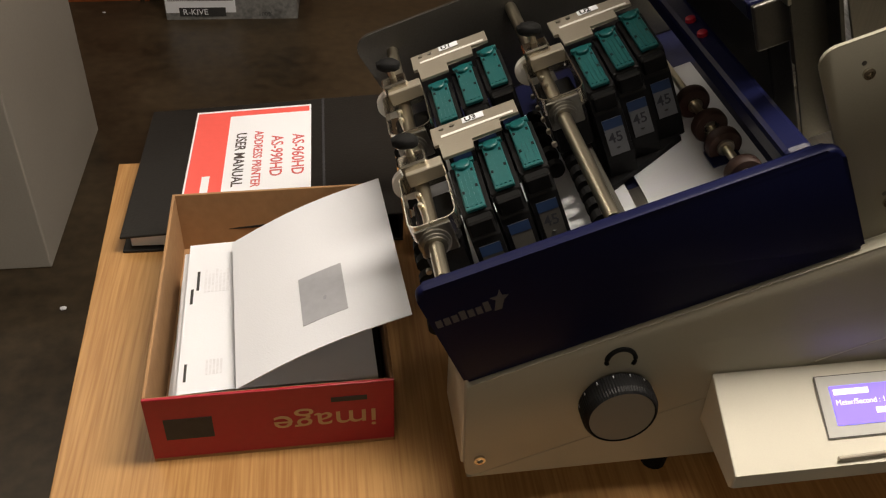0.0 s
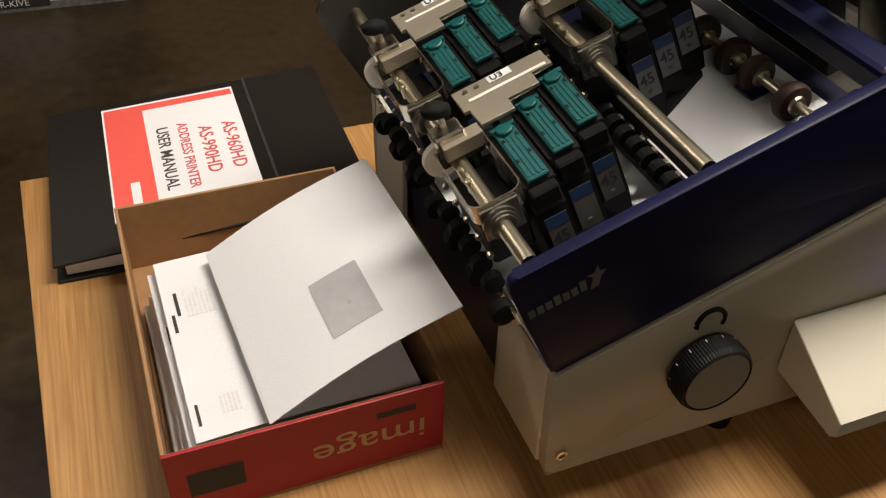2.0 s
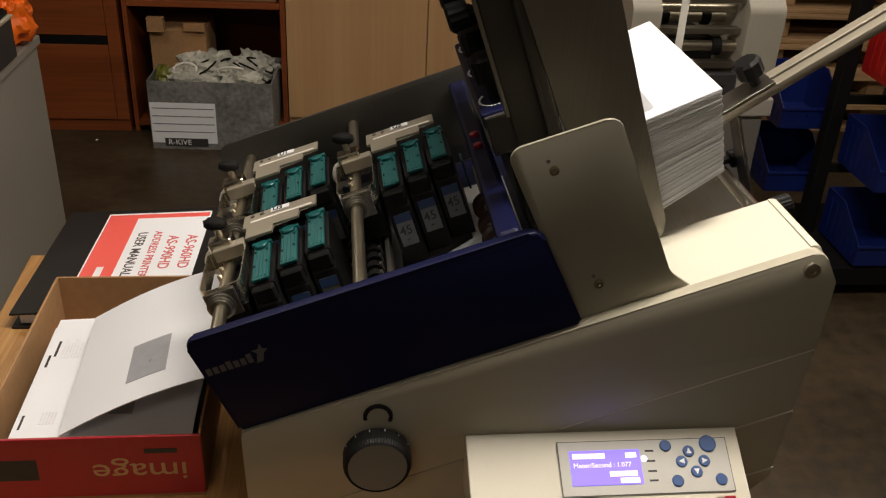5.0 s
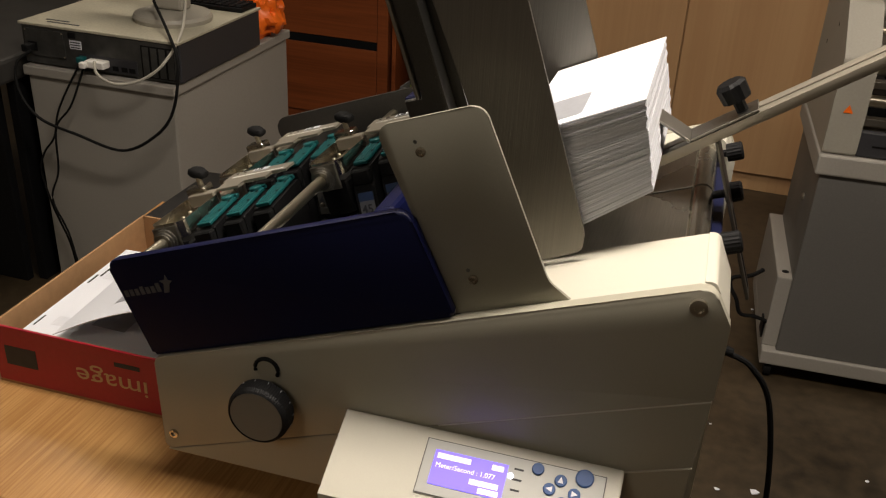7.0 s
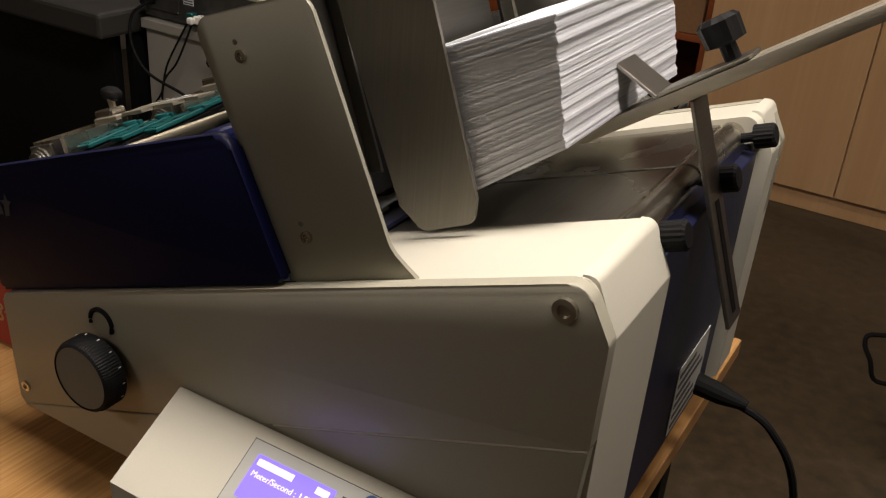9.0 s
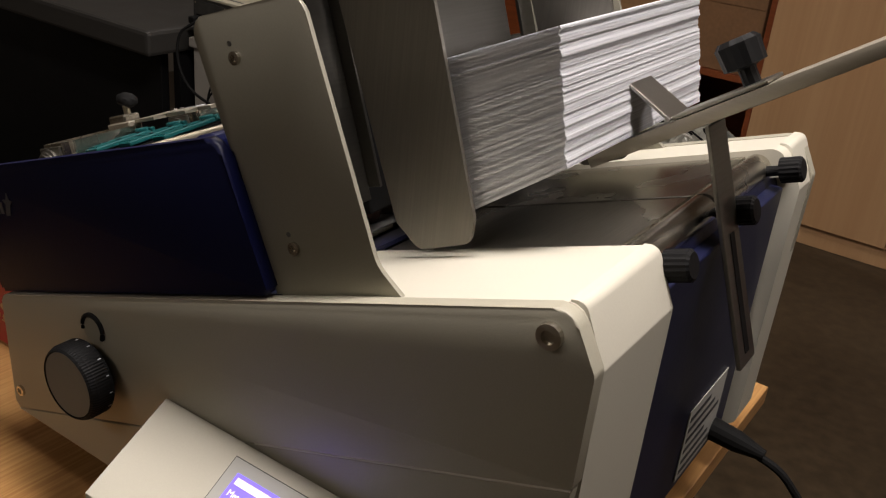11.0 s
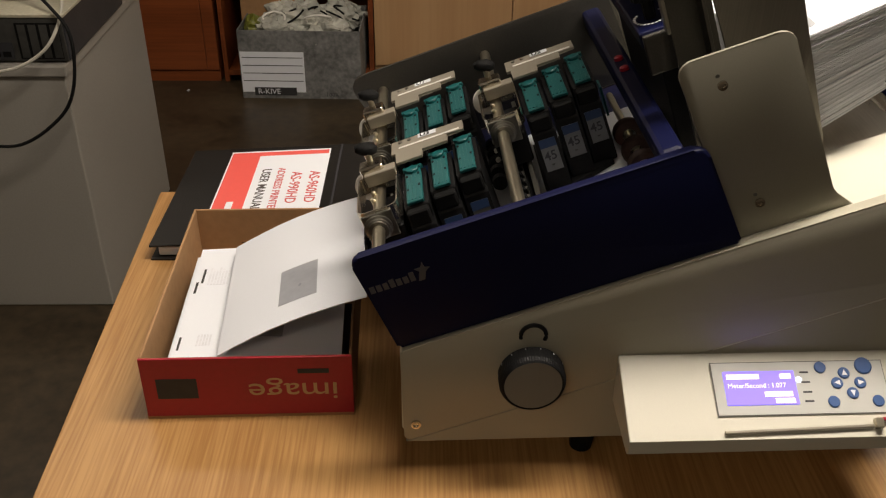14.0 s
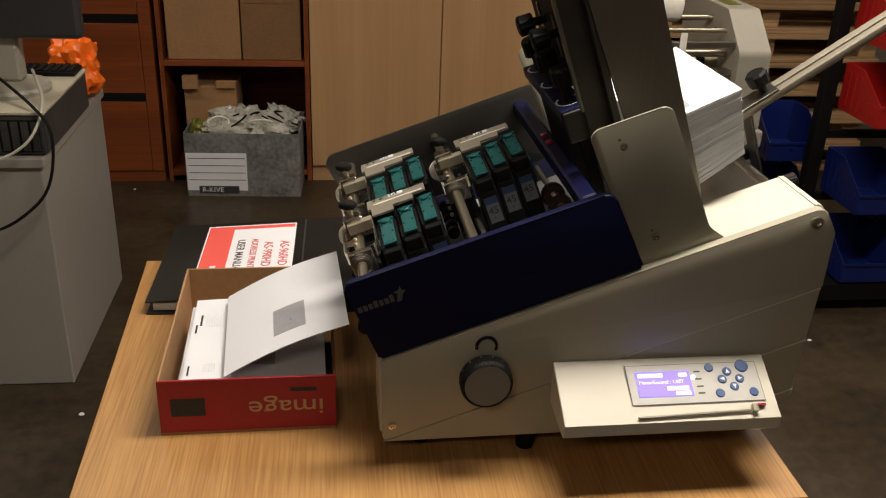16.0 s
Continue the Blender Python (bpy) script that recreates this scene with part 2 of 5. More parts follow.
def rod(bm, p0, p1, r0, r1=None, seg=16, caps=True):
    p0, p1 = Vector(p0), Vector(p1)
    r1 = r0 if r1 is None else r1
    q = (p1 - p0).to_track_quat("Z", "Y")
    rings = []
    for p, r in ((p0, r0), (p1, r1)):
        rings.append([bm.verts.new(p + q @ Vector((r * math.cos(a), r * math.sin(a), 0))) for a in (2 * math.pi * i / seg for i in range(seg))])
    for i in range(seg):
        j = (i + 1) % seg
        bm.faces.new((rings[0][i], rings[0][j], rings[1][j], rings[1][i]))
    if caps:
        bm.faces.new(rings[0][::-1])
        bm.faces.new(rings[1])
    return bm


def lathe(bm, p0, axis, profile, seg=24, knurl=0.0):
    """Turns (distance along the axis, radius) pairs about the axis."""
    p0, axis = Vector(p0), Vector(axis).normalized()
    q = axis.to_track_quat("Z", "Y")
    rings = []
    for h, r in profile:
        ring = []
        for i in range(seg):
            a = 2 * math.pi * i / seg
            rr = r * (1 - knurl * (i % 2))
            ring.append(bm.verts.new(p0 + q @ Vector((rr * math.cos(a), rr * math.sin(a), h))))
        rings.append(ring)
    for a, b in zip(rings, rings[1:]):
        for i in range(seg):
            j = (i + 1) % seg
            bm.faces.new((a[i], a[j], b[j], b[i]))
    bm.faces.new(rings[0][::-1])
    bm.faces.new(rings[-1])
    return bm


def cable(bm, pts, r, seg=8, steps=8):
    """A round cord through the points, on a smooth line."""
    P = [Vector(p) for p in pts]
    line = []
    for i in range(len(P) - 1):
        a, b, c, d = P[max(i - 1, 0)], P[i], P[i + 1], P[min(i + 2, len(P) - 1)]
        for k in range(steps):
            t = k / steps
            line.append(0.5 * ((2 * b) + (c - a) * t + (2 * a - 5 * b + 4 * c - d) * t * t + (3 * b - a - 3 * c + d) * t ** 3))
    line.append(P[-1])
    rings = []
    for i, p in enumerate(line):
        d = (line[min(i + 1, len(line) - 1)] - line[max(i - 1, 0)]).normalized()
        q = d.to_track_quat("Z", "Y")
        rings.append([bm.verts.new(p + q @ Vector((r * math.cos(2 * math.pi * k / seg), r * math.sin(2 * math.pi * k / seg), 0))) for k in range(seg)])
    for a, b in zip(rings, rings[1:]):
        for k in range(seg):
            j = (k + 1) % seg
            bm.faces.new((a[k], a[j], b[j], b[k]))
    bm.faces.new(rings[0][::-1])
    bm.faces.new(rings[-1])
    return bm


def crumpled(bm, c, r, squash, seed, sub=3, rough=0.35):
    g = bmesh.ops.create_icosphere(bm, subdivisions=sub, radius=1.0)["verts"]
    for v in g:
        d = v.co.normalized()
        k = 1 + rough * noise.noise(d * 2.2 + Vector((seed, 0, 0))) + 0.5 * rough * noise.noise(d * 5 + Vector((0, seed, 0)))
        v.co = Vector(c) + Vector((d.x * r[0], d.y * r[1], d.z * r[2] * squash)) * k
    return bm


def B():
    return bmesh.new()


def lettering(words, size, m, material, parent, name="lettering", spread=0.0, label=""):
    """Raised letters of the built-in font, on the xy plane of m."""
    cu = bpy.data.curves.new(name, "FONT")
    cu.body, cu.size, cu.extrude, cu.offset = words, size, 0.0002, spread
    cu.resolution_u = 3
    tmp = bpy.data.objects.new(name, cu)
    me = bpy.data.meshes.new_from_object(tmp)
    bpy.data.objects.remove(tmp)
    me.transform(m)
    me.materials.clear()
    me.materials.append(material)
    ob = new(name, me)
    if parent:
        ob.parent = parent
        ob.matrix_parent_inverse = world_of(parent).inverted()
    if label:
        tagged(ob, label)
    return ob


def lone(name, bm, material, x, y, z, label, category, group="", kind="", smooth=False):
    return tagged(settle(part(name, bm, material, smooth=smooth), x, y, z), label, category, group, kind)


# ---- the room ----
floor = lone("floor", block(B(), -3.2, 3.6, -2.4, 4.9, -0.08, 0), FLOOR, 0, 0, 0, "worn dark brown vinyl warehouse floor with pale specks", "floor", kind="structure")
lone("ceiling", block(B(), -3.2, 3.6, -2.4, 4.9, 2.72, 2.8), CEIL, 0, 0, 2.72, "plain off-white ceiling above the workroom", "ceiling", kind="structure")
lone("wall_north", block(B(), -3.2, 3.6, 4.78, 4.9, 0, 2.72), WALL, 0, 4.84, 0, "plain beige wall behind the storage cabinets", "wall", kind="structure")
lone("wall_south", block(B(), -3.2, 3.6, -2.4, -2.28, 0, 2.72), WALL, 0, -2.34, 0, "plain beige wall behind the worktable", "wall", kind="structure")
lone("wall_west", block(B(), -3.2, -3.08, -2.28, 4.78, 0, 2.72), WALL, -3.14, 0, 0, "plain beige side wall", "wall", kind="structure")
lone("wall_east", block(B(), 3.48, 3.6, -2.28, 4.78, 0, 2.72), WALL, 3.54, 0, 0, "plain beige side wall", "wall", kind="structure")

# ---- the worktable ----
table = thing("worktable", 0.23, 1.08, 0, "light oak veneer worktable with dark metal corner brackets", "table")
bm = B()
prism(bm, [(-0.281, 0.672), (0.776, 0.668), (0.770, 1.506), (-0.314, 1.506)], 0, 0.028, 0.0015, Matrix(((1, 0, 0, 0), (0, 0, 1, 0), (0, 1, 0, 0.722), (0, 0, 0, 1))))
part("tabletop", bm, OAK, table)
for x, y in ((-0.23, 0.73), (0.70, 0.73), (0.70, 1.44), (-0.25, 1.44)):
    part("leg", block(B(), x - 0.022, x + 0.022, y - 0.022, y + 0.022, 0, 0.722, 0.003), BLACK, table, "black square steel leg")
part("apron", block(B(), -0.22, 0.69, 0.735, 0.755, 0.64, 0.722, 0.002), OAK_EDGE, table)
br = part("bracket", block(B(), 0.695, 0.773, 0.6635, 0.667, 0.727, 0.745, 0.001), BLACK, table, "black metal corner bracket")
for x in (0.708, 0.735, 0.760):
    part("screw", lathe(B(), (x, 0.6640, 0.736), (0, -1, 0), [(0, 0.004), (0.002, 0.0032)], 12), NICKEL, br, "bright screw head")

# ---- the address printer: u runs up its slope, v goes back, w stands off the deck ----
TILT_DECK, TURN_DECK = 20.0, 1.25
BASE = Matrix.Translation((0.172, 0.785, 0)) @ pose(0, 0, 0, 0, 0, TURN_DECK)
DECK = BASE @ Matrix.Translation((-0.018, 0, 0.927)) @ pose(0, 0, 0, 0, -TILT_DECK, 0)


def L(u, v, w):
    return DECK @ Vector((u, v, w))


printer = thing("address_printer", 0.47, 1.05, 0.75, "cream and navy envelope address printer with an inclined steel deck", "printer")
DEPTH = 0.52

# side plates and body
side = rounded([(-0.018, 0.927), (0.609, 1.155), (0.631, 1.115), (0.630, 1.027), (-0.014, 0.790)], [0.008, 0.016, 0.012, 0.004, 0.006])
low = [(-0.012, 0.7885), (0.629, 1.0245), (0.617, 0.836), (0.585, 0.800), (0.25, 0.790)]
for v, tag in ((0.0, "near"), (DEPTH - 0.014, "far")):
    part("side_plate", prism(B(), side, v, v + 0.014, 0.002, BASE), PLATE, printer, "grey-cream painted upper side plate", True)
    lowp = part("lower_side_plate", prism(B(), low, v + 0.001, v + 0.013, 0.001, BASE), PLATE, printer, "grey-cream painted lower side plate")
    if v == 0.0:
        for x1, z1, x0, z0 in ((0.6285, 1.0260, 0.345, 0.9215), (0.6235, 0.938, 0.545, 0.9095), (0.6195, 0.851, 0.585, 0.8385)):
            bm = B()
            q0, q1 = BASE @ Vector((x0, 0.0005, z0)), BASE @ Vector((x1, 0.0005, z1))
            rod(bm, q0, q1, 0.0011, seg=6)
            part("seam", bm, CREAM, lowp, "bright thin folded seam edge")
bm = B()
prism(bm, [(-0.005, 0.80), (-0.008, 0.905), (0.60, 1.130), (0.612, 1.10), (0.61, 0.84), (0.58, 0.806)], 0.0145, DEPTH - 0.0145, 0.0, BASE)
part("body", bm, DARKBLUE, printer, "navy inner body and end panels")
for x, v in ((0.05, 0.06), (0.05, 0.46), (0.52, 0.06), (0.52, 0.46), (0.21, 0.03)):
    part("foot", lathe(B(), BASE @ Vector((x, v, 0.75)), (0, 0, 1), [(0, 0.014), (0.02, 0.016), (0.042, 0.012)], 14), RUBBER, printer, "black rubber foot")
# bottom pan
part("base_pan", block(B(), 0.0, 0.60, 0.016, DEPTH - 0.016, 0.785, 0.80, 0.002, BASE), STEEL_DARK, printer, "dull steel bottom pan")


def screw(p, axis, r, parent):
    return part("screw", lathe(B(), p, axis, [(0, r), (r * 0.5, r), (r * 0.55, r * 0.55), (r * 0.2, r * 0.5)], 16), NICKEL, parent, "socket screw")


FRONT = BASE.to_3x3() @ Vector((0, -1, 0))
UPV = DECK.to_3x3() @ Vector((0, 0, 1))
UP_U = DECK.to_3x3() @ Vector((1, 0, 0))
screw(BASE @ Vector((0, 0, 0.818)), FRONT, 0.006, printer)
screw(BASE @ Vector((0.598, 0, 1.132)), FRONT, 0.009, printer)

# feed table: cream shoulders with a black belt between them
bm = B()
prism(bm, rounded([(0.385, -0.001), (0.385, -0.03), (0.668, -0.03), (0.668, -0.001)], [0, 0, 0, 0.014]), 0.0142, 0.1315, 0.0, DECK)
part("shoulder", bm, CREAM, printer, "cream painted feed-table shoulder", True)
bm = B()
prism(bm, rounded([(0.385, -0.001), (0.385, -0.03), (0.668, -0.03), (0.668, -0.001)], [0, 0, 0, 0.014]), 0.446, DEPTH - 0.0142, 0.0, DECK)
part("shoulder", bm, CREAM, printer, "cream painted feed-table shoulder", True)
for v0, v1 in ((0.1335, 0.287), (0.293, 0.444)):
    bm = B()
    prism(bm, [(0.40, -0.006), (0.40, -0.028), (0.63, -0.028), (0.63, -0.006)], v0, v1, 0.001, DECK)
    part("feed_plate", bm, BELT, printer, "polished steel feed plate")
    bm = B()
    rod(bm, L(0.640, v0, -0.018), L(0.640, v1, -0.018), 0.0135, seg=24)
    part("roller", bm, NICKEL, printer, "polished steel end roller", True)
# rear end caps
for v0, v1 in ((-0.0005, 0.1315), (0.450, DEPTH + 0.0005)):
    bm = B()
    cap = rounded([(0.60, 1.1525), (0.611, 1.1535), (0.630, 1.111), (0.629, 0.83), (0.612, 0.815), (0.60, 1.04)], [0, 0.008, 0.006, 0.01, 0, 0])
    prism(bm, cap, v0 + 0.016, v1, 0.0006, BASE)
    part("end_cap", bm, CREAM, printer, "cream painted rounded end cap", True)
part("rear_panel", block(B(), 0.600, 0.618, 0.1325, 0.449, 0.83, 1.115, 0.002, BASE), DARKBLUE, printer, "navy rear panel")
plate = part("rating_plate", block(B(), 0.6185, 0.6195, 0.300, 0.408, 0.842, 0.925, 0, BASE), BEZEL, printer, "silver rating plate with rows of small print")
for k in range(6):
    part("print_bar", block(B(), 0.6195, 0.6199, 0.306, 0.398 - 0.018 * (k % 3), 0.848 + k * 0.0125, 0.853 + k * 0.0125, 0, BASE), CHARCOAL, plate)

# lower left end
for v0, v1 in ((0.0145, 0.118), (DEPTH - 0.118, DEPTH - 0.0145)):
    part("end_panel", block(B(), -0.017, -0.010, v0, v1, 0.797, 0.930, 0.002, BASE), CREAM, printer, "cream painted end panel")

# print deck
part("deck_plate", block(B(), 0.0, 0.40, 0.016, DEPTH - 0.016, -0.004, 0.0, 0.0, DECK), DARKBLUE, printer, "dark print deck")
part("transport_belt", block(B(), 0.005, 0.37, 0.12, 0.20, 0.001, 0.005, 0.001, DECK), BELT, printer, "black transport belt")

part("exit_strip", block(B(), -0.004, -0.001, 0.06, 0.455, 0.012, 0.030, 0.0005, DECK), NICKEL, printer, "bright thin exit strip")
for k in range(7):
    part("exit_roller", lathe(B(), L(-0.010, 0.085 + 0.056 * k, 0.022), FRONT, [(0, 0.006), (0.002, 0.012), (0.014, 0.012), (0.016, 0.006)], 18), RUBBER, printer, "black rubber exit roller", True)

# navy hood: near and far walls and a cross beam
near = rounded([(-0.009, 0.132), (0.384, 0.130), (0.398, 0.003), (0.0, 0.003)], [0.010, 0.016, 0.004, 0.004])
hood = part("hood_wall", prism(B(), near, 0.0035, 0.0160, 0.004, DECK, 3), BLUE, printer, "navy painted near hood wall with a rounded rim", True)
farw = rounded([(-0.028, 0.150), (0.384, 0.150), (0.398, 0.003), (0.0, 0.003)], [0.020, 0.012, 0.004, 0.004])
part("hood_back", prism(B(), farw, DEPTH - 0.020, DEPTH - 0.014, 0.001, DECK), HOOD_STEEL, printer, "dull steel far hood wall", True)
beam = part("cross_beam", block(B(), 0.337, 0.364, 0.0165, DEPTH - 0.0205, 0.100, 0.131, 0.006, DECK), BLUE, printer, "navy cross beam with two red buttons")
for v in (0.248, 0.284):
    part("button", lathe(B(), L(0.350, v, 0.131), UPV, [(0, 0.006), (0.004, 0.0055), (0.005, 0.003)], 14), RED, beam, "small red button")

# brand mark on the hood: a plain slanted shape, with bars for the letters
for i in range(7):
    du, hg = -0.001 + 0.0078 * i, (0.0085, 0.0085, 0.0085, 0.0105, 0.0085, 0.0085, 0.0115)[i]
    part("brand_bar", block(B(), du, du + 0.0056, 0.0026, 0.0040, 0.084, 0.084 + hg, 0, DECK), BRAND, hood, "silver raised bar of a maker's mark")
mark = B()
prism(mark, [(u_ * 0.9 - 0.020, w_ * 0.9 - 0.012) for u_, w_ in ((0.082, 0.104), (0.087, 0.117), (0.082, 0.122), (0.090, 0.122), (0.094, 0.129), (0.095, 0.121), (0.101, 0.119), (0.095, 0.115), (0.090, 0.104))], 0.0026, 0.0040, 0, DECK)
part("brand_star", mark, BRAND, hood, "silver star-like shape")

# side knob with its numbered ring
KC = BASE @ Vector((0.133, 0.0, 0.900))
knob = part("feed_knob", lathe(B(), KC, FRONT, [(0, 0.022), (0.006, 0.022), (0.007, 0.0365), (0.009, 0.0385), (0.026, 0.0385), (0.031, 0.0365), (0.033, 0.0345), (0.0315, 0.0335)], 160, 0.010), BLACK, printer, "large black ribbed feed knob")
part("knob_face", lathe(B(), KC + FRONT * 0.0310, FRONT, [(0, 0.0334), (0.0010, 0.0330)], 48), plain("grey_knob_face", (0.24, 0.225, 0.195), 0.5, vary=0.03), knob, "flat grey knob face")
for k in range(14):
    a = 2 * math.pi * k / 14
    tm = BASE @ Matrix.Translation((0.133, -0.011, 0.900)) @ pose(0, 0, 0, 0, math.degrees(a), 0)
    part("tick", block(B(), 0.0382, 0.0388, -0.003, 0.0, -0.0005, 0.0005, 0, tm), FAINT, knob, "small white scale tick")
part("slot_disc", lathe(B(), BASE @ Vector((0.134, 0.0, 0.948)), FRONT, [(0, 0.0150), (0.0012, 0.0148)], 28), PLATE, printer, "round cover beside the knob")
arc = [BASE @ Vector((0.134 + 0.0145 * math.cos(a), -0.001, 0.948 + 0.0145 * math.sin(a))) for a in (radians(d_) for d_ in range(-25, 196, 20))]
part("slot_arc", cable(B(), arc, 0.0026, 6, 2), BLACK, printer, "black curved slot", True)

# upright steel side guides on both sides of the feeder
up = rounded([(0.372, 0.219), (0.490, 0.2185), (0.5045, 0.022), (0.522, -0.001), (0.394, -0.001)], [0.014, 0.016, 0.03, 0.0, 0.0])
for v in (0.016, DEPTH - 0.020):
    g = part("side_guide", prism(B(), up, v, v + 0.004, 0.0008, DECK), GUIDE, printer, "satin grey upright side guide plate", True)
    if v < 0.1:
        for u, w in ((0.413, 0.184), (0.4265, 0.0374)):
            screw(L(u, v, w), FRONT, 0.0052, g)
            part("slot", lathe(B(), L(u - 0.003, v + 0.0005, w + 0.011), FRONT, [(0, 0.0022), (0.001, 0.0022)], 12), STAND_GREY, g, "dark slot hole")

# tall hopper plates
for v0, v1 in ((0.108, 0.112), (0.402, 0.406)):
    hp = rounded([(0.428, 0.46), (0.536, 0.46), (0.530, 0.030), (0.522, 0.010), (0.470, 0.006), (0.452, 0.030)], [0.0, 0.0, 0.006, 0.01, 0.01, 0])
    h = part("hopper_plate", prism(B(), hp, v0, v1, 0.0008, DECK), HOPPER, printer, "tall brushed steel hopper plate")
    part("flange", block(B(), 0.424, 0.428, v0 - 0.022 if v0 < 0.2 else v0, v1 if v0 < 0.2 else v1 + 0.022, 0.05, 0.46, 0.0005, DECK), HOOD_STEEL, h, "bent steel flange")
part("gate_plate", block(B(), 0.392, 0.440, 0.1125, 0.1155, 0.06, 0.46, 0.0005, DECK), HOOD_STEEL, printer, "dull steel gate plate")
part("gate_edge", block(B(), 0.387, 0.3915, 0.106, 0.120, 0.215, 0.46, 0.001, DECK), STEEL, printer, "bright gate plate edge")
part("hopper_back", block(B(), 0.440, 0.444, 0.17, 0.35, 0.06, 0.46, 0.001, DECK), HOOD_STEEL, printer, "dull steel hopper back plate")

# separator with three black knobs
sep = part("separator", block(B(), 0.362, 0.404, 0.135, 0.405, 0.196, 0.215, 0.003, DECK), BLUE, printer, "navy separator housing with black adjusters")
part("separator_base", block(B(), 0.378, 0.400, 0.14, 0.40, 0.030, 0.195, 0.002, DECK), BLACK, printer, "black separator base")
part("separator_end", block(B(), 0.364, 0.404, 0.128, 0.1345, 0.165, 0.213, 0.002, DECK), HOOD_STEEL, printer, "dull steel end bracket")
for v in (0.172, 0.272, 0.370):
    k = part("adjuster", lathe(B(), L(0.384, v, 0.2152), UPV, [(0, 0.007), (0.022, 0.007), (0.024, 0.017), (0.050, 0.018), (0.054, 0.014)], 24, 0.07), BLACK, sep, "black adjusting knob")
    for i in range(20):
        a = 2 * math.pi * i / 26 + 2.4
        c0 = L(0.384 + 0.019 * math.cos(a) * 0.95, v + 0.021 * math.sin(a), 0.2155)
        part("dial_mark", rod(B(), c0, c0 + UPV * 0.0005, 0.0019, seg=6), PAPER, sep)
part("gate_cover", block(B(), 0.404, 0.430, 0.15, 0.39, 0.215, 0.46, 0.004, DECK), BLACK, printer, "tall black gate cover")
for v in (0.20, 0.30):
    part("upper_adjuster", lathe(B(), L(0.404, v, 0.31), -UP_U, [(0, 0.007), (0.018, 0.007), (0.020, 0.016), (0.042, 0.017), (0.045, 0.013)], 24, 0.07), BLACK, printer, "black adjusting knob")
    part("gate_strip", block(B(), 0.4015, 0.4038, v + 0.028, v + 0.036, 0.262, 0.330, 0.0005, DECK), STEEL, printer, "bright steel strip")

# drive wheels on a cross shaft
bm = B()
rod(bm, L(0.338, 0.10, 0.024), L(0.338, 0.42, 0.024), 0.005, seg=12)
part("wheel_shaft", bm, CHROME, printer, "steel wheel shaft", True)
for v in (0.148, 0.205, 0.245, 0.300):
    w = part("drive_wheel", lathe(B(), L(0.338, v, 0.024), FRONT, [(0, 0.012), (0.001, 0.018), (0.004, 0.020), (0.012, 0.020), (0.015, 0.018), (0.016, 0.012)], 28), BROWN_RUBBER, printer, "brown rubber drive wheel", True)
    part("hub", lathe(B(), L(0.338, v - 0.016, 0.024), FRONT, [(0, 0.010), (0.003, 0.009), (0.003, 0.004)], 18), NICKEL, w, "steel hub")

# chrome carriage rods
for u, w in ((0.019, 0.116), (0.183, 0.116)):
    bm = B()
    rod(bm, L(u, 0.028, w), L(u, DEPTH - 0.02, w), 0.0075, seg=20)
    part("carriage_rod", bm, CHROME, printer, "polished steel carriage rod", True)


part("guide_rail", block(B(), 0.199, 0.205, 0.031, 0.44, 0.040, 0.056, 0.001, DECK), STEEL_DARK, printer, "narrow steel guide rail")
part("roller_bed", block(B(), 0.178, 0.198, 0.034, 0.44, 0.016, 0.040, 0.002, DECK), BLACK, printer, "black roller bed")
for k in range(17):
    part("bed_roller", lathe(B(), L(0.181, 0.062 + 0.021 * k, 0.046), FRONT, [(0, 0.010), (0.012, 0.010)], 14), RUBBER, printer, "small black bed roller")
    part("roller_clip", block(B(), 0.186, 0.192, 0.054 + 0.021 * k, 0.061 + 0.021 * k, 0.0405, 0.052, 0.0005, DECK), STEEL_DARK, printer)
part("paper_flap", block(B(), 0.318, 0.350, 0.176, 0.206, 0.012, 0.016, 0.001, DECK), BLUE, printer, "small navy paper flap")
part("sensor_board", block(B(), 0.322, 0.325, 0.345, 0.372, 0.030, 0.075, 0.0005, DECK), TEAL, printer, "small green sensor board")
part("front_flap", block(B(), 0.335, 0.40, 0.105, 0.125, 0.010, 0.014, 0.001, DECK), BLACK, printer, "black paper guide")


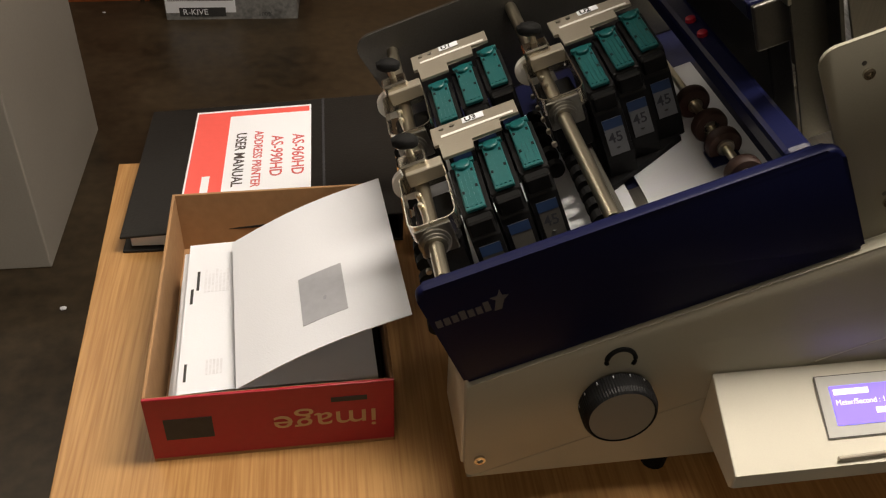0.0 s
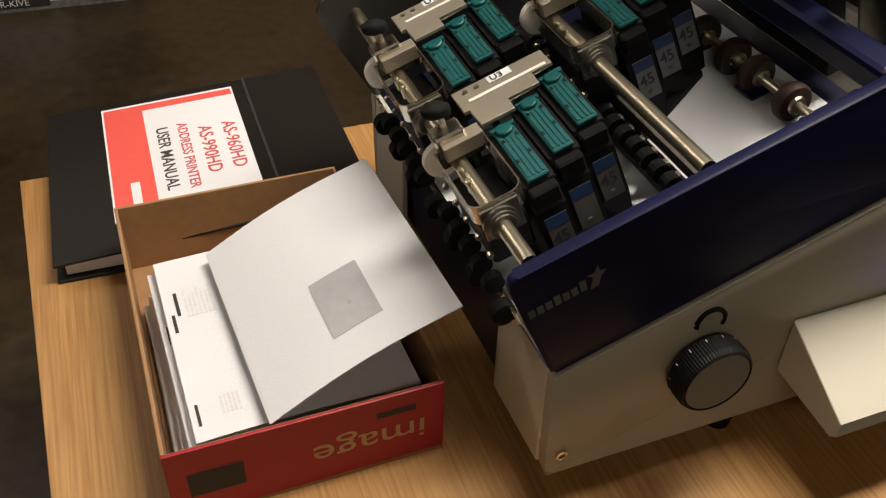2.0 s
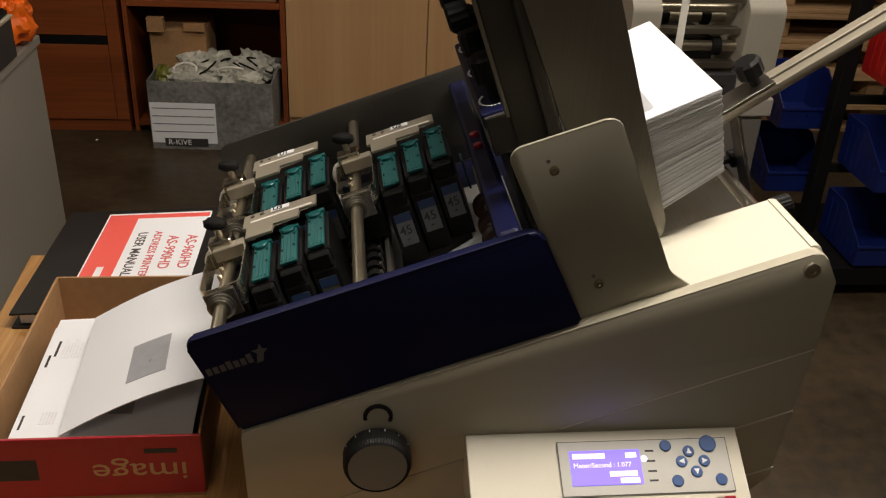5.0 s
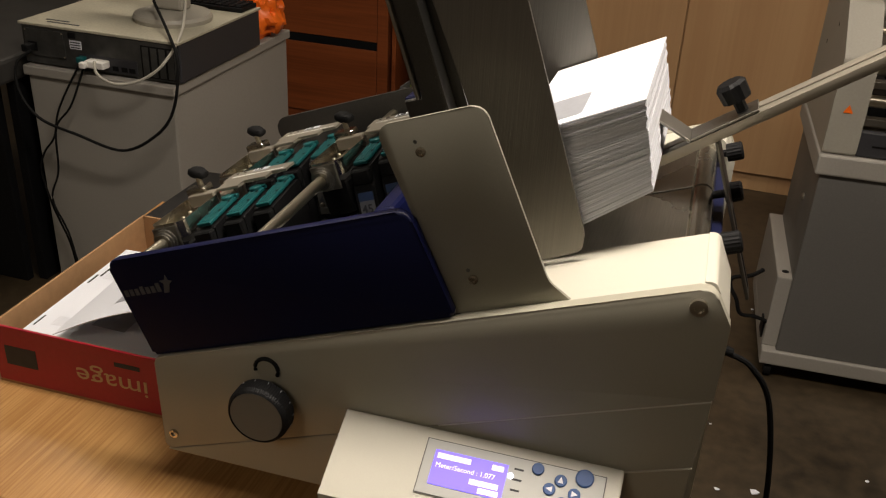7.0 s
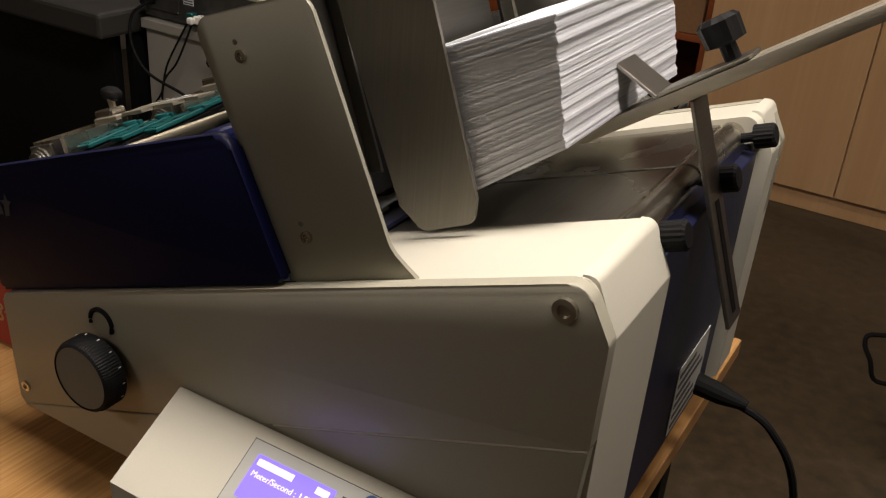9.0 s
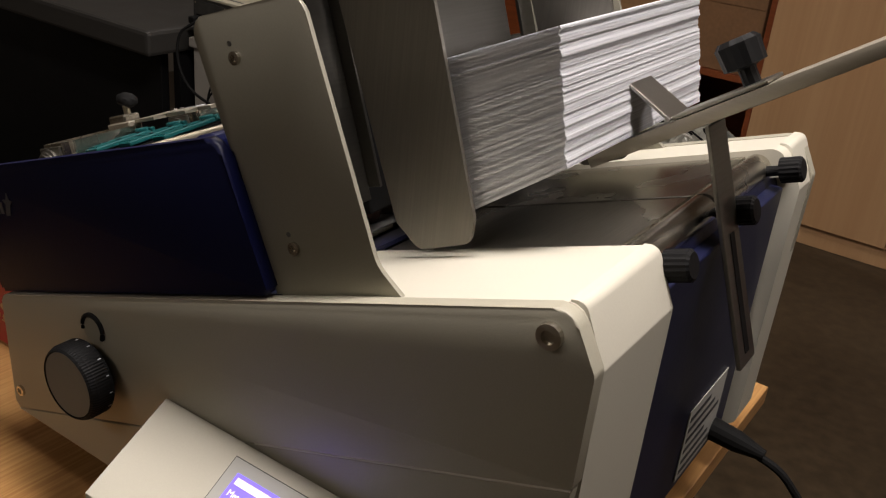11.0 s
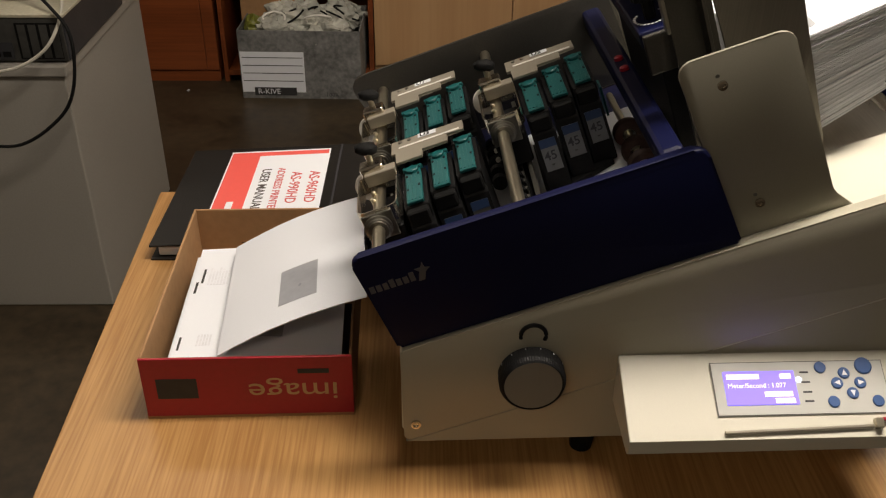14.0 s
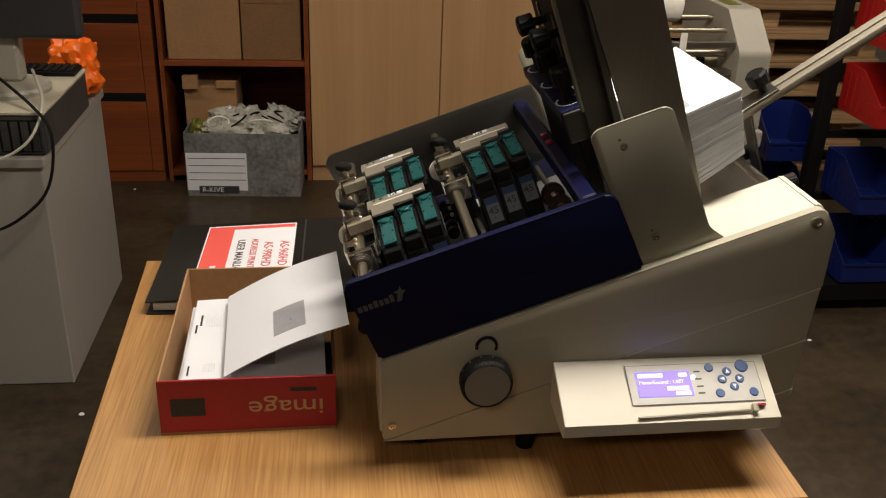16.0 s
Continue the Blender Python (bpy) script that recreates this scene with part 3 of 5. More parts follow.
def print_unit(u, v, name_words):
    """A three-pen print unit; its plate's far left corner lies at (u, v) on the deck."""
    def P(a, b, c):
        return L(u + a, v + b, c)

    def blk(a0, a1, b0, b1, c0, c1, bev=0.0, seg=1):
        return block(B(), u + a0, u + a1, v + b0, v + b1, c0, c1, bev, DECK, seg)
    unit = part("print_unit", prism(B(), [(0, 0), (0.095, 0.0), (0.095, -0.026), (0.073, -0.026), (0.073, -0.044), (0.040, -0.044), (0.040, -0.061), (0.006, -0.061), (0.006, -0.034), (0, -0.034)], 0, 0.004, 0.0006,
                DECK @ Matrix.Translation((u, v, 0.143)) @ Matrix(((1, 0, 0, 0), (0, 0, 1, 0), (0, -1, 0, 0), (0, 0, 0, 1)))), SATIN, printer, "stepped nickel-plated print unit plate")
    tag = part("name_tag", blk(0.036, 0.060, -0.0125, -0.002, 0.1436, 0.1441, 0.0), PAPER, unit, "white name tag")
    tm = DECK @ Matrix.Translation((u + 0.0385, v - 0.0112, 0.1443))
    lettering(name_words, 0.011, tm, INK, tag, "tag_lettering", 0.0003)
    for a in (0.012, 0.024):
        part("plate_screw", lathe(B(), P(a, -0.008, 0.1432), UPV, [(0, 0.003), (0.0015, 0.0025)], 10), STEEL, unit)
    part("ruler_strip", blk(0.010, 0.090, -0.0245, -0.0205, 0.1432, 0.1437), WHITE_NYLON, unit, "white scale strip")
    # carriage on the rod
    part("carriage_arm", blk(-0.036, 0.004, -0.068, -0.052, 0.126, 0.142, 0.001), SATIN, unit, "bent steel carriage arm")
    part("carriage_arm", blk(-0.041, -0.004, -0.1535, -0.1505, 0.099, 0.134, 0.001), STEEL_DARK, unit, "bent steel carriage arm")
    loop_out = rounded([(-0.045, -0.150), (0.005, -0.150), (0.005, -0.060), (-0.045, -0.060)], [0.012, 0.012, 0.003, 0.003])
    loop_in = rounded([(-0.0435, -0.1485), (0.0035, -0.1485), (0.0035, -0.0615), (-0.0435, -0.0615)], [0.0105, 0.0105, 0.002, 0.002])
    bm = B()
    rings = [[bm.verts.new(P(x, y, h)) for x, y in o] for o, h in ((loop_out, 0.116), (loop_out, 0.137), (loop_in, 0.137), (loop_in, 0.116))]
    nn = len(loop_out)
    for r0, r1 in zip(rings, rings[1:] + rings[:1]):
        for i in range(nn):
            bm.faces.new((r0[i], r0[(i + 1) % nn], r1[(i + 1) % nn], r1[i]))
    part("carriage_frame", bm, NICKEL, unit, "bright bent steel loop round the rod")
    part("clamp_block", blk(-0.040, -0.010, -0.062, -0.040, 0.126, 0.150, 0.002), NICKEL, unit, "polished clamp block")
    for q in (-0.100, -0.082):
        part("set_screw", lathe(B(), P(-0.030, q, 0.112), UPV, [(0, 0.003), (0.014, 0.003), (0.015, 0.002)], 10), CHROME, unit)
    part("bushing", lathe(B(), P(-0.025, -0.1535, 0.116), FRONT, [(0, 0.0165), (0.003, 0.0165), (0.004, 0.014), (0.006, 0.014), (0.007, 0.012), (0.009, 0.012)], 24), STEEL_DARK, unit, "dark steel rod bushing", True)
    part("lock_collar", lathe(B(), P(-0.037, -0.044, 0.120), FRONT, [(0, 0.013), (0.002, 0.0185), (0.009, 0.0185), (0.011, 0.013)], 26), WHITE_NYLON, unit, "white nylon locking collar", True)
    kn = part("lock_knob", crumpled(B(), P(-0.025, -0.041, 0.165), (0.0145, 0.0105, 0.009), 0.9, 4.0 + u, 3, 0.12), RUBBER, unit, "black wing-shaped locking knob", True)
    part("knob_stem", lathe(B(), P(-0.025, -0.045, 0.130), UPV, [(0, 0.006), (0.012, 0.006), (0.013, 0.004), (0.030, 0.004)], 10), CHROME, kn)
    part("rod_body", blk(-0.041, 0.001, -0.145, -0.066, 0.060, 0.107, 0.003), BLACK, unit, "black carriage body under the rod")
    for k in range(5):
        part("spring_roller", lathe(B(), P(-0.050, -0.145 + 0.027 * k, 0.050), FRONT, [(0, 0.010), (0.010, 0.010)], 14), RUBBER, unit, "small black pressing roller")
        part("roller_pin", lathe(B(), P(-0.043, -0.147 + 0.027 * k, 0.080), FRONT, [(0, 0.0032), (0.004, 0.003)], 10), CHROME, unit)
    # three pens, stepped
    ACROSS = Matrix(((0, 1, 0, 0), (1, 0, 0, 0), (0, 0, 1, 0), (0, 0, 0, 1)))
    for k in range(3):
        a, b = 0.010 + 0.0335 * k, -0.060 + 0.0180 * k
        outline = rounded([(b - 0.096, 0.012), (b - 0.097, 0.044), (b - 0.084, 0.092), (b - 0.078, 0.100), (b - 0.075, 0.118), (b + 0.004, 0.124), (b + 0.006, 0.012)], [0.003, 0.004, 0.004, 0.003, 0.003, 0.002, 0])
        pen = part("ink_cartridge", prism(B(), outline, u + a - 0.003, u + a + 0.0275, 0.0015, DECK @ Matrix.Translation((0, v, 0)) @ ACROSS, 1), BLACK, unit, "black ink cartridge")
        part("pen_shoulder", block(B(), u + a - 0.001, u + a + 0.0255, v + b - 0.086, v + b - 0.074, 0.096, 0.116, 0.002, DECK, 1), RUBBER, pen)
        lmx = DECK @ Matrix.Translation((u + a + 0.002, v + b - 0.0985, 0.0455)) @ pose(0, 0, 0, 90 - 15.0, 0, 0)
        dark = k == 1 and name_words == "U3"
        lab = part("cartridge_label", block(B(), 0, 0.0215, 0.0, 0.042, 0.0, 0.0008, 0, lmx), LABELS[1 if name_words == "U2" else 0], pen, "cartridge label with the number 45")
        part("label_band", block(B(), 0, 0.0215, 0.031, 0.042, 0.0008, 0.0012, 0, lmx), LABEL_BLUE, lab, "blue label band")
        if not dark:
            lettering("45", 0.0165, lmx @ Matrix.Translation((0.0018, 0.0145, 0.0009)), PEN_INK, lab, "label_lettering", 0.0002)
        part("label_dot", lathe(B(), lmx @ Vector((0.010, 0.008, 0.0008)), UPV, [(0, 0.0022), (0.0006, 0.0022)], 10), INK, lab)
        # latch: a sloping ribbed teal flap with a thumb tab
        lmx = DECK @ Matrix.Translation((u + a + 0.0025, v + b, 0.1285)) @ pose(0, 0, 0, 4.0, 0, 0)
        latch = part("latch", block(B(), 0, 0.0205, -0.0755, -0.001, -0.0035, 0.0015, 0.0010, lmx, 1), TEAL, unit, "teal plastic cartridge latch")
        part("thumb_tab", lathe(B(), lmx @ Vector((0.0102, -0.007, 0.0015)), UPV, [(0, 0.0080), (0.003, 0.0080), (0.004, 0.0068)], 16), TEAL, latch)
        part("hinge_bar", block(B(), -0.002, 0.0225, -0.004, 0.002, -0.002, 0.004, 0.001, lmx, 1), TEAL, latch)
        for i in range(4):
            part("rib", block(B(), 0.0020 + 0.0046 * i, 0.0040 + 0.0046 * i, -0.072, -0.017, 0.0015, 0.0026, 0, lmx), TEAL, latch)
        for q, r in ((0.0030, -0.050), (0.0175, -0.044), (0.0030, -0.020), (0.0175, -0.018)):
            part("pin_hole", block(B(), q - 0.0013, q + 0.0013, r - 0.002, r + 0.002, 0.0024, 0.0030, 0, lmx), BLACK, latch)
    part("pen_tray", prism(B(), [(0.002, -0.172), (0.098, -0.125), (0.098, -0.010), (0.002, -0.010)], 0, 0.008, 0.001,
         DECK @ Matrix.Translation((u, v, 0.016)) @ Matrix(((1, 0, 0, 0), (0, 0, 1, 0), (0, -1, 0, 0), (0, 0, 0, 1)))), BLACK, unit, "black pen tray")
    return unit


LABELS = [plain("label_silver", (0.06, 0.057, 0.05), 0.4, vary=0.15), plain("label_blue_grey", (0.11, 0.115, 0.125), 0.4, vary=0.12)]
LABEL_BLUE = plain("label_blue", (0.014, 0.032, 0.085), 0.4, vary=0.1)
PEN_INK = plain("label_ink", (0.02, 0.022, 0.03), 0.5)
print_unit(0.044, 0.239, "U3")
print_unit(0.043, 0.412, "U1")
print_unit(0.209, 0.373, "U2")

# envelope lying on the print deck
bm = B()
block(bm, 0.240, 0.372, 0.128, 0.40, 0.0062, 0.0072, 0, DECK)
lone("printing_envelope", bm, PAPER, *L(0.28, 0.2, 0.006), "white paper envelope passing under the print units", "envelope")
part("light_spot", lathe(B(), L(0.309, 0.276, 0.0073), UPV, [(0, 0.0035), (0.0004, 0.0035)], 12), REDLED, printer, "red sensor light spot")
bm = B()
block(bm, 0.004, 0.226, 0.050, 0.415, 0.0062, 0.0072, 0, DECK)
lone("leaving_envelope", bm, PAPER, *L(0.05, 0.2, 0.006), "white paper envelope leaving the printer", "envelope")

# control panel
SLOPE = math.degrees(math.atan2(0.047, 0.082))
CPM = BASE @ Matrix.Translation((0.2345, -0.0905, 0.866)) @ pose(0, 0, 0, SLOPE + 1.5, 0, 0)
CW, CH = 0.3215, 0.098
panel = part("control_panel", prism(B(), [(-0.0905, 0.866), (-0.0905, 0.848), (-0.084, 0.842), (-0.001, 0.850), (-0.001, 0.917)], 0.2345, 0.556, 0.0015,
             BASE @ Matrix(((0, 1, 0, 0), (1, 0, 0, 0), (0, 0, 1, 0), (0, 0, 0, 1)))), CREAM, printer, "cream sloping control panel with lit screen and blue keys")


def face(x0, x1, y0, y1, h0, h1, bev=0.0):
    return block(B(), CW * x0, CW * x1, CH * (1 - y1), CH * (1 - y0), h0, h1, bev, CPM)


part("keypad", face(0.325, 0.945, 0.09, 0.72, 0.0006, 0.0014, 0.0004), BEZEL, panel, "grey keypad film with a dark outline")
part("keypad_rim", face(0.322, 0.948, 0.080, 0.730, 0.0002, 0.0008), STAND_GREY, panel)
part("screen", face(0.362, 0.618, 0.20, 0.605, 0.0014, 0.0022), SCREEN, panel, "lit violet-blue display")
lettering("Meter/Second : 1.077", 0.0078, CPM @ Matrix.Translation((CW * 0.372, CH * 0.60, 0.0024)), SCREEN_TEXT, panel, "screen_lettering")
for x0, x1, y in ((0.372, 0.49, 0.235), (0.565, 0.605, 0.235), (0.50, 0.60, 0.45), (0.535, 0.605, 0.53)):
    part("screen_bar", face(x0, x1, y, y + 0.06, 0.0022, 0.0026), SCREEN_TEXT, panel)
for cx, cy, r in ((0.718, 0.165, 0.0068), (0.800, 0.24, 0.0068), (0.876, 0.155, 0.0100), (0.768, 0.36, 0.0068), (0.852, 0.36, 0.0068), (0.817, 0.485, 0.0068), (0.742, 0.585, 0.0068), (0.902, 0.585, 0.0068)):
    part("key", lathe(B(), CPM @ Vector((CW * cx, CH * (1 - cy), 0.0014)), CPM.to_3x3() @ Vector((0, 0, 1)), [(0, r), (0.0012, r), (0.002, r * 0.85)], 24), BUTTON, panel, "round blue membrane key")
ARROWS = ((0.800, 0.24, 90), (0.768, 0.36, 180), (0.852, 0.36, 0), (0.817, 0.485, 270))
for cx, cy, a in ARROWS:
    am = CPM @ Matrix.Translation((CW * cx, CH * (1 - cy), 0.0034)) @ pose(0, 0, 0, 0, 0, a)
    bm = B()
    bm.faces.new([bm.verts.new(am @ Vector(p)) for p in ((0.004, 0, 0.0002), (-0.003, 0.0032, 0.0002), (-0.003, -0.0032, 0.0002))])
    part("arrow", bm, PAPER, panel)
for i, cy in enumerate((0.21, 0.33, 0.45, 0.56)):
    part("key_caption", face(0.640, 0.672, cy, cy + 0.022, 0.0014, 0.0017), CHARCOAL, panel)
part("status_led", lathe(B(), CPM @ Vector((CW * 0.632, CH * 0.69, 0.0014)), CPM.to_3x3() @ Vector((0, 0, 1)), [(0, 0.0032), (0.001, 0.003)], 14), LED, panel, "lit white indicator")
bm = B()
rod(bm, CPM @ Vector((CW * 0.335, CH * 0.07, 0.003)), CPM @ Vector((CW * 0.86, CH * 0.115, 0.003)), 0.0022, seg=10)
part("clip_wire", bm, SATIN, panel, "thin chrome rod clipped to the panel")
part("clip", face(0.865, 0.893, 0.80, 0.92, 0.001, 0.009, 0.001), CHROME, panel, "small steel clip")
part("clip_tip", face(0.895, 0.935, 0.79, 0.825, 0.001, 0.006, 0.0005), RED, panel, "red plastic tip")

# envelope support at the back: slotted bar, bracket and clamp knobs
bs = BASE @ Vector((0.50, 0.257, 1.160))
BM = Matrix.Translation(bs) @ BASE.to_3x3().to_4x4() @ pose(0, 0, 0, 0, -34.6, 0)
bar = part("support_bar", block(B(), 0.0, 0.66, -0.020, -0.003, -0.006, 0.006, 0.001, BM), SATIN, printer, "long slotted steel support bar", True)
part("bar_rail", block(B(), 0.0, 0.66, 0.003, 0.020, -0.006, 0.006, 0.001, BM), SATIN, bar)
part("bar_web", block(B(), 0.0, 0.66, -0.003, 0.003, -0.006, -0.002, 0.0, BM), BLACK, bar)
sb = part("stop_bracket", block(B(), 0.084, 0.165, -0.020, 0.020, 0.0065, 0.010, 0.001, BM), STEEL, printer, "bent steel stop bracket")
part("stop_lip", block(B(), -0.003, 0.0, -0.022, 0.022, 0.0, 0.050, 0.001, BM @ Matrix.Translation((0.084, 0, 0.008)) @ pose(0, 0, 0, 0, -28, 0)), STEEL, sb)
part("clamp_knob", lathe(B(), BM @ Vector((0.147, 0, 0.010)), BM.to_3x3() @ Vector((0, 0, 1)), [(0, 0.007), (0.013, 0.007), (0.015, 0.017), (0.033, 0.018), (0.037, 0.014)], 20, 0.07), BLACK, printer, "black clamp knob")
for v in (0.141, 0.287, 0.432):
    part("guide_knob", lathe(B(), L(0.652, v, -0.020), UP_U, [(0, 0.005), (0.014, 0.005), (0.015, 0.0125), (0.034, 0.0125), (0.036, 0.010)], 36, 0.05), BLACK, printer, "black ribbed clamp knob")
leg = part("support_leg", block(B(), 0.671, 0.675, 0.238, 0.276, -0.145, 0.062, 0.001, DECK), STEEL_DARK, printer, "slotted steel support leg")
part("leg_slot", block(B(), 0.6752, 0.6756, 0.252, 0.262, -0.135, -0.03, 0, DECK), BLACK, leg)
# power lead
pl = BASE @ Vector((0.618, 0.405, 0.850))
bm = B()
cable(bm, [pl + Vector((0.05, 0, -0.008)), pl + Vector((0.09, 0, -0.025)), pl + Vector((0.130, 0.01, -0.10)), pl + Vector((0.160, 0.02, -0.30)), pl + Vector((0.16, 0.05, -0.60)), pl + Vector((0.13, 0.12, -0.838)), pl + Vector((0.05, 0.35, -0.845))], 0.0045)
part("power_lead", bm, RUBBER, printer, "black power lead hanging to the floor", True)
part("plug", lathe(B(), pl, (1, 0, -0.1), [(0, 0.013), (0.03, 0.012), (0.06, 0.006)], 14), RUBBER, printer, "black moulded plug")

# ---- stack of envelopes in the hopper ----
stack = thing("envelope_stack", *L(0.56, 0.25, 0.02), "thick stack of white window envelopes in the hopper", "envelopes")
N = 118
for k in range(N):
    f = k / (N - 1)
    tilt = 17 - 12 * f
    j = random.uniform(-0.0005, 0.0005) + (0.0007 if k % 23 < 3 else 0)
    a0 = (0.470 + 0.006 * f + 0.0028 * noise.noise(Vector((k * 0.13, 3.3, 0))), 0.018 + 0.130 * f)
    mm = DECK @ Matrix.Translation((a0[0] + j, 0.122 + random.uniform(-0.001, 0.001), a0[1])) @ pose(0, 0, 0, 0, -tilt, 0)
    th = 0.00098 + 0.00022 * random.random()
    bm = B()
    block(bm, 0.0, 0.146, 0.0, 0.272, 0, th, 0.0, mm)
    e = part("envelope", bm, PAPER if k == N - 1 else PAPER_SHADED, stack)
    if k == N - 1:
        part("window", prism(B(), rounded([(0.016, 0.018), (0.074, 0.018), (0.074, 0.100), (0.016, 0.100)], [0.006] * 4), th + 0.0001, th + 0.0004, 0, mm @ Matrix(((1, 0, 0, 0), (0, 0, 1, 0), (0, 1, 0, 0), (0, 0, 0, 1)))), WINDOW, e, "grey address window")

# ---- carton lid with finished envelopes ----
BOXM = Matrix.Translation((-0.180, 0.873, 0.75)) @ pose(0, 0, 0, 0, 0, 1.2)
BW, BD, BH, T = 0.270, 0.390, 0.098, 0.004
lid = thing("shallow_carton", -0.05, 1.07, 0.75, "shallow red printed paper carton with bare cardboard inside", "box")
part("bottom", block(B(), 0, BW, 0, BD, 0, T, 0, BOXM), CARD, lid)
front = part("front_wall", block(B(), 0, BW, 0, T, T, BH, 0.001, BOXM), RED, lid, "red printed front wall")
part("back_wall", block(B(), 0, BW, BD - T, BD, T, BH, 0.001, BOXM), CARD, lid)
part("side_wall", block(B(), 0, T, T, BD - T, T, BH, 0.001, BOXM), CARD, lid)
# right wall in darker card: shade beside the printer is put into its colour
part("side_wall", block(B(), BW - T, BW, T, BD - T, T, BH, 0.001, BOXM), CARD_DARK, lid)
part("inner_lining", block(B(), T, BW - T, T + 0.0003, T + 0.001, T, BH - 0.001, 0, BOXM), CARD, lid)
m = BOXM @ Matrix.Translation((0.252, -0.0006, 0.056)) @ pose(0, 0, 0, 90, 0, 0) @ pose(0, 0, 0, 0, 0, 180)
lettering("image", 0.041, m @ Matrix.Diagonal((1.24, 1, 1, 1)), GOLD, front, "printed_word", label="cream printed word upside down")
part("printed_mark", block(B(), 0.018, 0.070, -0.0008, -0.0001, 0.034, 0.066, 0, BOXM), INK, front, "black printed block")
part("printed_line", block(B(), 0.200, 0.240, -0.0008, -0.0001, 0.072, 0.079, 0, BOXM), INK, front, "small dark printed line")
# dark blocks stand in for shadow and dark grey envelopes inside the carton
part("shade_block", block(B(), 0.150, BW - T - 0.002, 0.008, 0.20, T, 0.040, 0.002, BOXM), CARTON_SHADE, lid, "dark grey block for interior shadow and dark envelopes")
part("shade_block", block(B(), 0.120, BW - T - 0.012, 0.010, 0.10, 0.040, 0.052, 0.002, BOXM), CARTON_SHADE, lid, "dark grey block for interior shadow and dark envelopes")


def envelope(name, m, printed, label, group="", w=0.222, d=0.262, curl=0.0):
    """A window envelope, a little bowed, with faint print."""
    bm = B()
    nx = 8
    rows = []
    for i in range(nx + 1):
        x = w * i / nx
        z = curl * math.sin(math.pi * i / nx)
        rows.append([bm.verts.new(m @ Vector((x, y, z + dz))) for y, dz in ((0, 0), (d, 0), (d, 0.0012), (0, 0.0012))])
    for a, b in zip(rows, rows[1:]):
        for k in range(4):
            j = (k + 1) % 4
            bm.faces.new((a[k], a[j], b[j], b[k]))
    bm.faces.new(rows[0])
    bm.faces.new(rows[-1][::-1])
    o = m @ Vector((w / 2, d / 2, 0))
    root = thing(name, *o, label, "envelope", group)
    part("paper", bm, PAPER, root, smooth=True)
    def lay(x0, x1, y0, y1, mat_, nm):
        q = B()
        steps = 5
        pr = []
        for i in range(steps + 1):
            x = x0 + (x1 - x0) * i / steps
            z = curl * math.sin(math.pi * x / w) + 0.0016
            pr.append([q.verts.new(m @ Vector((x, y, z + h))) for y, h in ((y0, 0), (y1, 0), (y1, 0.0003), (y0, 0.0003))])
        for a, b in zip(pr, pr[1:]):
            for k in range(4):
                q.faces.new((a[k], a[(k + 1) % 4], b[(k + 1) % 4], b[k]))
        part(nm, q, mat_, root)
    lay(0.088, 0.142, 0.042, 0.122, WINDOW, "window")
    if printed:
        for k in range(7):
            lay(0.022 + 0.0045 * k, 0.025 + 0.0045 * k, 0.170, 0.215 - 0.004 * (k % 3), FAINT, "print_line")
        for k in range(5):
            lay(0.030 + 0.004 * k, 0.0325 + 0.004 * k, 0.026, 0.050, FAINT, "print_line")
        lay(0.006, 0.0095, 0.150, 0.178, INK, "code_bar")
        lay(0.0125, 0.016, 0.175, 0.212, INK, "code_bar")
        lay(0.006, 0.009, 0.018, 0.046, INK, "code_bar")
    return root


GP = "finished envelopes"
for k in range(11):
    mk = BOXM @ Matrix.Translation((0.006 + 0.005 * random.random() + 0.0024 * k, 0.010 + 0.016 * random.random(), 0.012 + 0.0068 * k)) @ pose(0, 0, 0, 0, -2.0 + 0.3 * k, random.uniform(-1.2, 1.2))
    envelope("finished_envelope", mk, True, "printed white window envelope lying in the red box", GP, w=0.222, d=0.270, curl=0.004)
# the envelope that is dropping off the deck
lo = Vector((-0.080, 0.881, 0.847))
hi = Vector((0.107, 0.894, 0.926))
ux = (hi - lo).normalized()
uy = Vector((-0.01, 1, 0.03)).normalized()
uz = ux.cross(uy).normalized()
uy = uz.cross(ux)
MF = Matrix.Translation(lo) @ Matrix((ux, uy, uz)).transposed().to_4x4()
envelope("dropping_envelope", MF, False, "white window envelope sliding from the printer into the box", "", w=0.208, curl=0.008)

# ---- the manual ----
BI0, BI1 = -0.272, 0.135
binder = thing("ring_binder", -0.06, 1.44, 0.75, "black vinyl ring binder with a coral and white title page", "binder")
bz = math.degrees(math.atan2(0.022, 0.40))
BIM = Matrix.Translation((BI0, 1.262, 0.775)) @ pose(0, 0, 0, 0, -bz, -0.6)
cov = part("front_cover", block(B(), 0, 0.405, 0, 0.362, 0, 0.004, 0.0015, BIM), VINYL, binder)
part("back_cover", block(B(), 0, 0.405, 0, 0.362, -0.001, 0.003, 0.0015, Matrix.Translation((BI0, 1.262, 0.7512)) @ pose(0, 0, 0, 0, 0, -0.6)), VINYL, binder)
part("spine", block(B(), 0.400, 0.405, 0, 0.362, 0.0, 0.042, 0.002, Matrix.Translation((BI0, 1.262, 0.7545)) @ pose(0, 0, 0, 0, 0, -0.6)), VINYL, binder)
part("page_block", block(B(), 0.012, 0.36, 0.010, 0.352, 0.003, 0.0195, 0.001, Matrix.Translation((BI0, 1.262, 0.752)) @ pose(0, 0, 0, 0, 0, -0.6)), PAPER, binder, "thin block of white pages")
part("hinge_groove", block(B(), 0.290, 0.294, 0.001, 0.361, 0.0041, 0.0052, 0.0004, BIM), CHARCOAL, cov)
